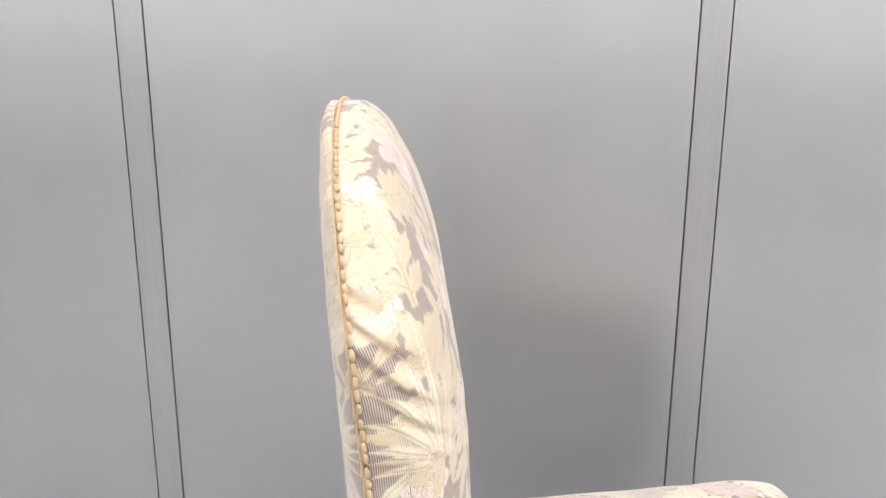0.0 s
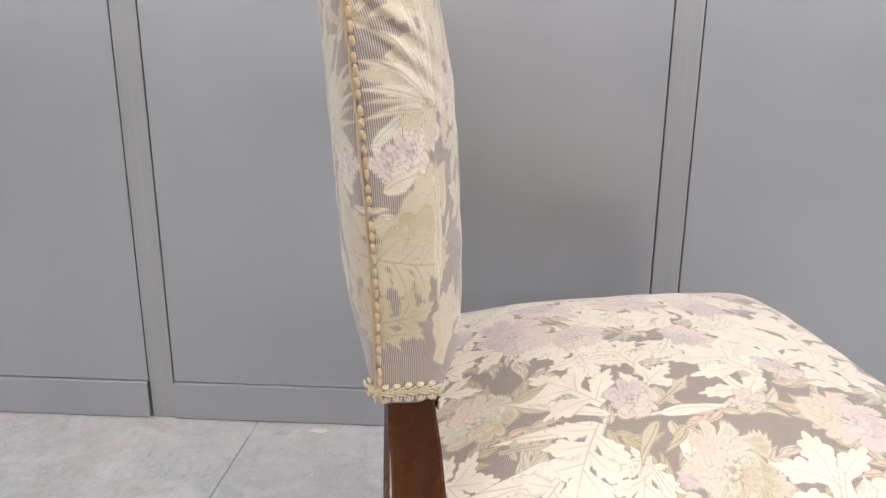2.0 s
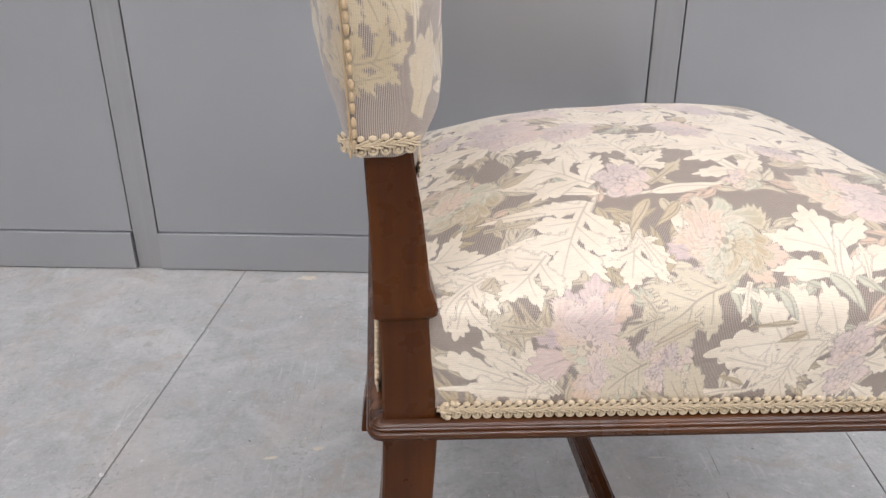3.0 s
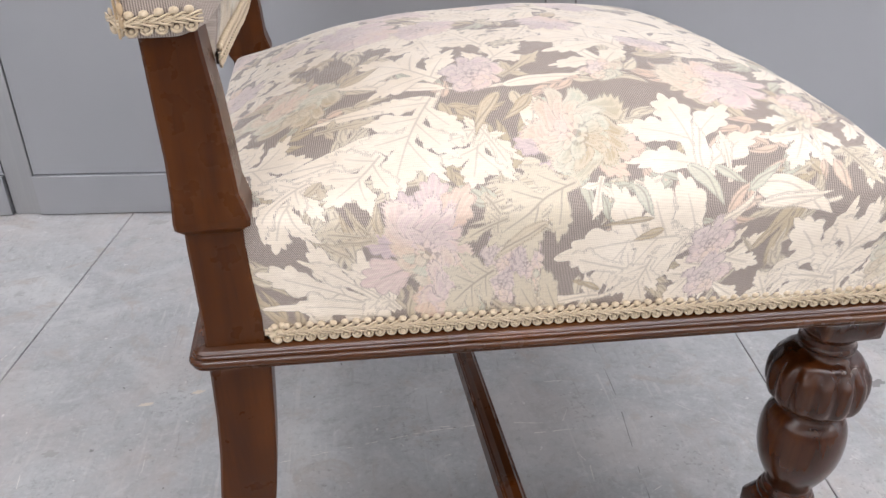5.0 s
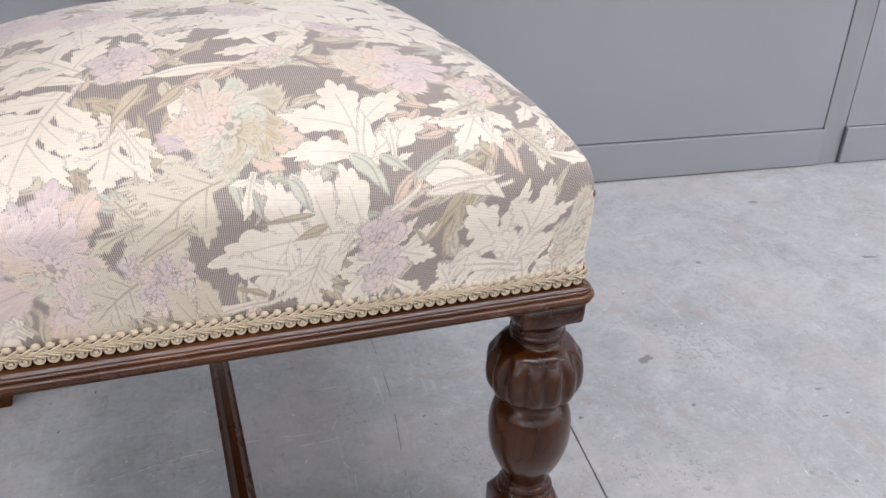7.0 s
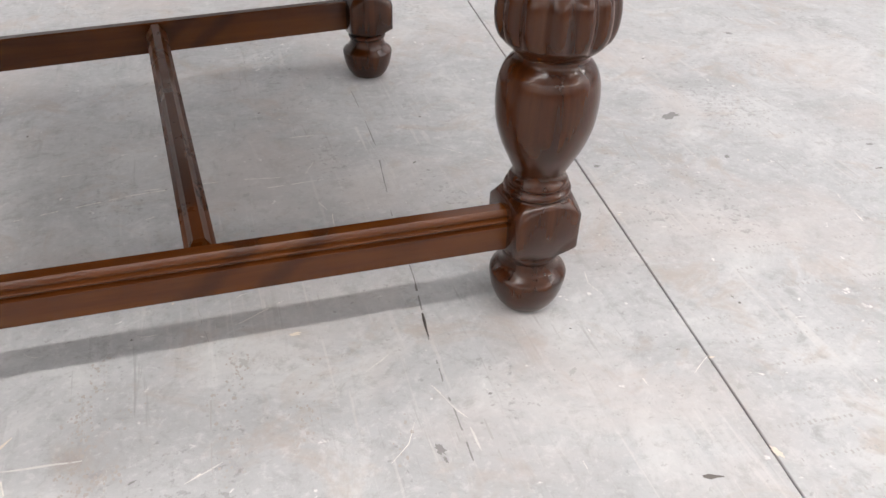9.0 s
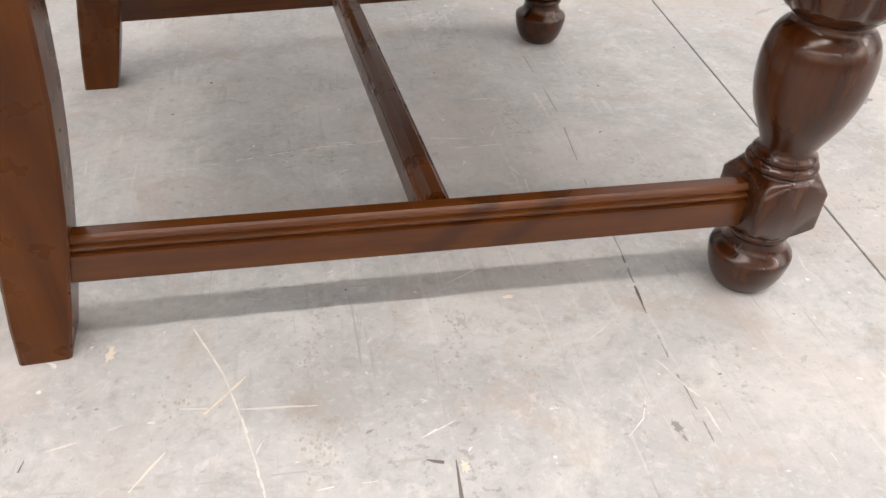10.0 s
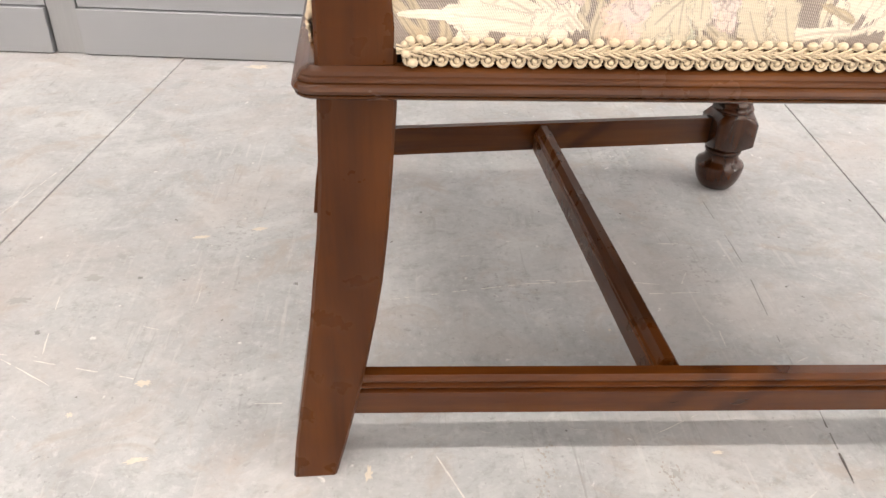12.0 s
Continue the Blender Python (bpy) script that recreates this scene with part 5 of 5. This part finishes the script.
RUBS = (((0.045, 0.359), (0.086, 0.352), (0.14, 0.346)), ((-0.022, 0.34), (-0.002, 0.345), (0.017, 0.352)), ((0.18, 0.315), (0.202, 0.324)), ((0.118, 0.292), (0.153, 0.291)), ((0.089, 0.319), (0.094, 0.329)), ((0.338, 0.345), (0.349, 0.315), (0.35, 0.289)), ((0.298, 0.372), (0.317, 0.384)))
# two long scratches that cross near the back leg, and faint rubs beside them
ribbon("floor_scratch", LONG_A, 0.0017, FAINT, 151, 0.0)
ribbon("floor_scratch", LONG_A, 0.0009, SCRATCH, 152, 0.6, 0.0007)
ribbon("floor_scratch", LONG_B, 0.0021, CHIP, 155, 0.12, 0.0007)
ribbon("floor_scratch", LONG_B, 0.0016, FAINT, 154, 0.1)
for i, rub in enumerate(RUBS):
    ribbon("floor_scratch", rub, 0.0018, FAINT, 160 + i, 0.15)
fine = random.Random(77)
for i in range(44):
    xa, ya, a, long = fine.uniform(-0.45, 0.75), fine.uniform(0.16, 0.62), fine.uniform(0, math.pi), fine.uniform(0.012, 0.06)
    bend = fine.uniform(-0.006, 0.006)
    xb, yb = xa + long * math.cos(a), ya + long * math.sin(a)
    mid = ((xa + xb) / 2 - bend * math.sin(a), (ya + yb) / 2 + bend * math.cos(a))
    ribbon("floor_scratch", [(xa, ya), mid, (xb, yb)], fine.uniform(0.0005, 0.0010), SCRATCH, 700 + i)
for i in range(50):
    blot("floor_spot", fine.uniform(-0.45, 0.85), fine.uniform(0.15, 0.95), fine.uniform(0.0008, 0.0030), fine.uniform(0.0006, 0.0014), fine.uniform(0, 180), STAIN if i % 3 else CHIP, 800 + i)
# grey smears and dark seams: from, to, width
SMEARS = ((-0.10, 0.320, 0.058, 0.306, 0.0022), (0.058, 0.306, 0.181, 0.301, 0.0026), (0.967, 0.994, 1.048, 1.020, 0.008), (0.812, 1.037, 0.974, 1.016, 0.003), (1.049, 1.016, 1.306, 0.993, 0.003), (0.630, 0.643, 0.618, 0.576, 0.004), (0.713, 0.887, 0.778, 0.918, 0.008), (0.340, 0.307, 0.337, 0.263, 0.003), (0.360, 0.312, 0.360, 0.279, 0.002), (0.352, 0.392, 0.367, 0.394, 0.002), (-0.745, 1.168, -0.622, 1.159, 0.002), (-0.622, 1.159, -0.615, 1.047, 0.0015))
for i, (xa, ya, xb, yb, w) in enumerate(SMEARS):
    ribbon("floor_smear", [(xa, ya), (xb, yb)], w, SMEAR, 200 + i)
for i, (xa, ya, xb, yb, w) in enumerate(((0.180, 0.300, 0.194, 0.295, 0.004), (0.196, 0.297, 0.193, 0.255, 0.0022), (0.833, 0.501, 0.871, 0.498, 0.004), (0.468, 0.236, 0.480, 0.232, 0.004), (-0.031, 0.336, -0.040, 0.300, 0.002))):
    ribbon("floor_smear", [(xa, ya), (xb, yb)], w, STAIN, 300 + i)
ribbon("floor_crack", [(0.379, 0.80), (0.376, 0.664), (0.361, 0.544), (0.356, 0.461), (0.348, 0.393), (0.344, 0.342), (0.344, 0.303), (0.343, 0.266)], 0.0014, CRACK, 41)
ribbon("floor_crack", [(0.355, 0.452), (0.351, 0.418), (0.348, 0.393)], 0.0024, STAIN, 43)
ribbon("floor_crack", [(0.196, 0.466), (0.202, 0.422), (0.197, 0.352), (0.195, 0.303), (0.192, 0.200)], 0.0011, SMEAR, 47)
ribbon("floor_smear", [(0.667, 0.852), (0.690, 0.868), (0.722, 0.895)], 0.012, SMEAR, 48)
# spots: x, y, half length, half width, turn
for i, (px, py, rx, ry, turn) in enumerate(((0.327, 0.297, 0.0032, 0.0052, 20), (0.3275, 0.289, 0.0012, 0.003, 10), (0.371, 0.331, 0.0018, 0.0012, 0), (0.697, 0.652, 0.013, 0.006, 20), (0.864, 0.543, 0.006, 0.003, 0), (0.704, 0.559, 0.005, 0.003, 30), (0.904, 0.850, 0.006, 0.005, 0), (1.127, 1.016, 0.010, 0.006, 0), (1.173, 0.791, 0.014, 0.005, -20), (0.570, 0.576, 0.004, 0.003, 0), (0.796, 0.410, 0.004, 0.002, 0), (0.776, 0.370, 0.003, 0.003, 0), (0.001, 0.366, 0.0014, 0.001, 0), (0.152, 0.324, 0.003, 0.0012, 20), (-0.220, 0.652, 0.003, 0.003, 0), (-0.285, 0.571, 0.003, 0.004, 0), (-0.072, 0.640, 0.003, 0.003, 0))):
    blot("floor_spot", px, py, rx, ry, turn, CRACK, 400 + i)
for i, (px, py, rx, ry, turn) in enumerate(((-0.152, 0.443, 0.0015, 0.005, -20), (-0.084, 0.420, 0.004, 0.0015, 30), (0.245, 0.611, 0.005, 0.003, 30), (0.501, 0.735, 0.003, 0.003, 0), (0.421, 0.556, 0.002, 0.004, 0), (0.278, 0.726, 0.003, 0.002, 0), (0.222, 0.403, 0.003, 0.006, 20), (-0.264, 1.226, 0.020, 0.010, 0), (-0.318, 0.618, 0.012, 0.006, 10), (-0.264, 0.652, 0.010, 0.008, 0), (0.431, 0.334, 0.005, 0.002, 40), (0.513, 0.294, 0.004, 0.003, 0), (0.532, 0.291, 0.004, 0.003, 20))):
    blot("floor_spot", px, py, rx, ry, turn, SMEAR, 500 + i)
for i, (px, py, rx, ry, turn) in enumerate(((-0.197, 1.234, 0.022, 0.010, 0), (-0.120, 0.740, 0.010, 0.004, 10), (-0.178, 0.724, 0.012, 0.004, 10), (-0.178, 0.506, 0.007, 0.005, 0), (-0.163, 0.426, 0.010, 0.003, 10), (0.521, 0.239, 0.003, 0.006, 10), (0.200, 0.292, 0.003, 0.005, 0), (0.003, 0.409, 0.003, 0.008, 0), (0.259, 0.421, 0.005, 0.002, 0), (0.529, 0.320, 0.003, 0.0015, 0), (-0.224, 0.472, 0.003, 0.003, 0))):
    blot("floor_chip", px, py, rx, ry, turn, CHIP, 600 + i)


def scuff_specks():
    """Crowds of small brown specks along worn tracks in the sheet."""
    rnd = random.Random(31)
    verts, faces = [], []
    tracks = ((0.133, 0.434, 0.122, 0.378, 60), (0.122, 0.378, 0.122, 0.333, 70), (0.122, 0.333, 0.123, 0.301, 70), (0.224, 0.409, 0.207, 0.377, 40), (0.268, 0.394, 0.244, 0.312, 45), (0.045, 0.373, 0.044, 0.355, 24), (0.21, 0.355, 0.205, 0.302, 34), (0.144, 0.331, 0.133, 0.34, 26), (-0.043, 0.356, -0.042, 0.344, 18), (0.313, 0.327, 0.304, 0.291, 26),
              (0.129, 0.413, 0.115, 0.312, 110), (0.131, 0.338, 0.128, 0.304, 60), (0.262, 0.356, 0.245, 0.315, 40), (0.225, 0.412, 0.218, 0.387, 26), (0.044, 0.370, 0.041, 0.332, 24),
              (-0.049, 0.360, -0.046, 0.338, 30), (-0.123, 0.347, -0.116, 0.314, 24), (0.154, 0.391, 0.140, 0.363, 24), (0.207, 0.383, 0.211, 0.317, 24))
    for xa, ya, xb, yb, count in tracks:
        for k in range(count * 3 // 4):
            t, spread = rnd.random(), rnd.gauss(0, 0.005)
            x, y = xa + (xb - xa) * t + spread, ya + (yb - ya) * t + rnd.gauss(0, 0.003)
            r, turn, b = rnd.uniform(0.0003, 0.0016) * rnd.uniform(0.4, 1.0), rnd.uniform(0, 6.28), len(verts)
            ring = [(r * rnd.uniform(0.5, 1.2), turn + 2 * math.pi * i / 7) for i in range(7)]
            verts += [(x + q * math.cos(a), y + 1.4 * q * math.sin(a), 0.0003) for q, a in ring]
            faces.append(tuple(range(b, b + 7)))
    return tagged(part("scuff_specks", mesh_of("scuff_specks", verts, faces, SCUFF), floor), kind="stuff")


scuff_specks()


def dash_rows():
    """Rows of fine pressed dashes on the far sheet."""
    rnd = random.Random(9)
    verts, faces = [], []
    for row in range(34):
        y, x = 0.20 + row * 0.0255, seam(0.573, 0.20 + row * 0.0255) + 0.01
        on, end = True, x + rnd.uniform(0.25, 0.75)
        while x < end:
            if rnd.random() < 0.07:
                on = not on
            x += 0.0042
            if on and rnd.random() < 0.75:
                yy, w, h = y - 0.10 * (x - 0.57) + rnd.uniform(-0.0006, 0.0006), rnd.uniform(0.0005, 0.0011), rnd.uniform(0.0006, 0.0016)
                b = len(verts)
                verts += [(x - w, yy - h, 0.0003), (x + w, yy - h, 0.0003), (x + w, yy + h, 0.0003), (x - w, yy + h, 0.0003)]
                faces.append((b, b + 1, b + 2, b + 3))
    return tagged(part("pressed_dashes", mesh_of("pressed_dashes", verts, faces, SMEAR), floor), kind="stuff")


dash_rows()

# ---- partition wall ----
wall = tagged(new("wall_north", bm_mesh("wall_core", box_bm(-3.8, 5.2, 0.012, 0.05, 0.0, 2.10), GASKET)), "grey painted steel office partition", "wall", kind="structure")
wall.matrix_world = pose(0, WALL_Y, 0, 0, 0, WALL_TURN)
CENTRES = [-0.5045 - 0.948 * k for k in (3, 2, 1)] + [-0.5045, 0.428, 1.396] + [1.396 + 0.948 * k for k in (1, 2, 3)]
HALF = 0.0235
for a, b in zip(CENTRES, CENTRES[1:]):
    x0, x1 = a + HALF + 0.002, b - HALF - 0.002
    part("wall_panel", bm_mesh("wall_panel", box_bm(x0, x1, 0.0, 0.013, 0.0755, 2.10, 0.0012), PANEL), wall)
    part("skirting", bm_mesh("skirting", box_bm(x0, x1, -0.009, 0.012, 0.002, 0.0745, 0.0012), PANEL), wall)
for c in CENTRES:
    part("post", bm_mesh("post", box_bm(c - HALF, c + HALF, -0.001, 0.03, 0.0, 2.10, 0.002), POST), wall)

# ---- the rest of the room, plain ----
# Unseen walls; their dark lower part is added to shape the partition's reflection.
for nm, dims in (("wall_south", (-4.5, 5.0, -4.6, -4.5, 0, 2.7)), ("wall_west", (-4.6, -4.5, -4.5, 4.5, 0, 2.7)), ("wall_east", (5.0, 5.1, -4.5, 4.5, 0, 2.7)), ("wall_back", (-4.5, 5.0, 4.5, 4.6, 0, 2.7))):
    tagged(new(nm, bm_mesh(nm, box_bm(*dims), REFLECTED_BAND)), "plain unseen wall, white over a dark band added for the partition's reflection", "wall", kind="structure")
tagged(new("ceiling", bm_mesh("ceiling", box_bm(-4.5, 5.0, -4.5, 4.5, 2.7, 2.8), WHITE)), "plain white ceiling", "ceiling", kind="structure")
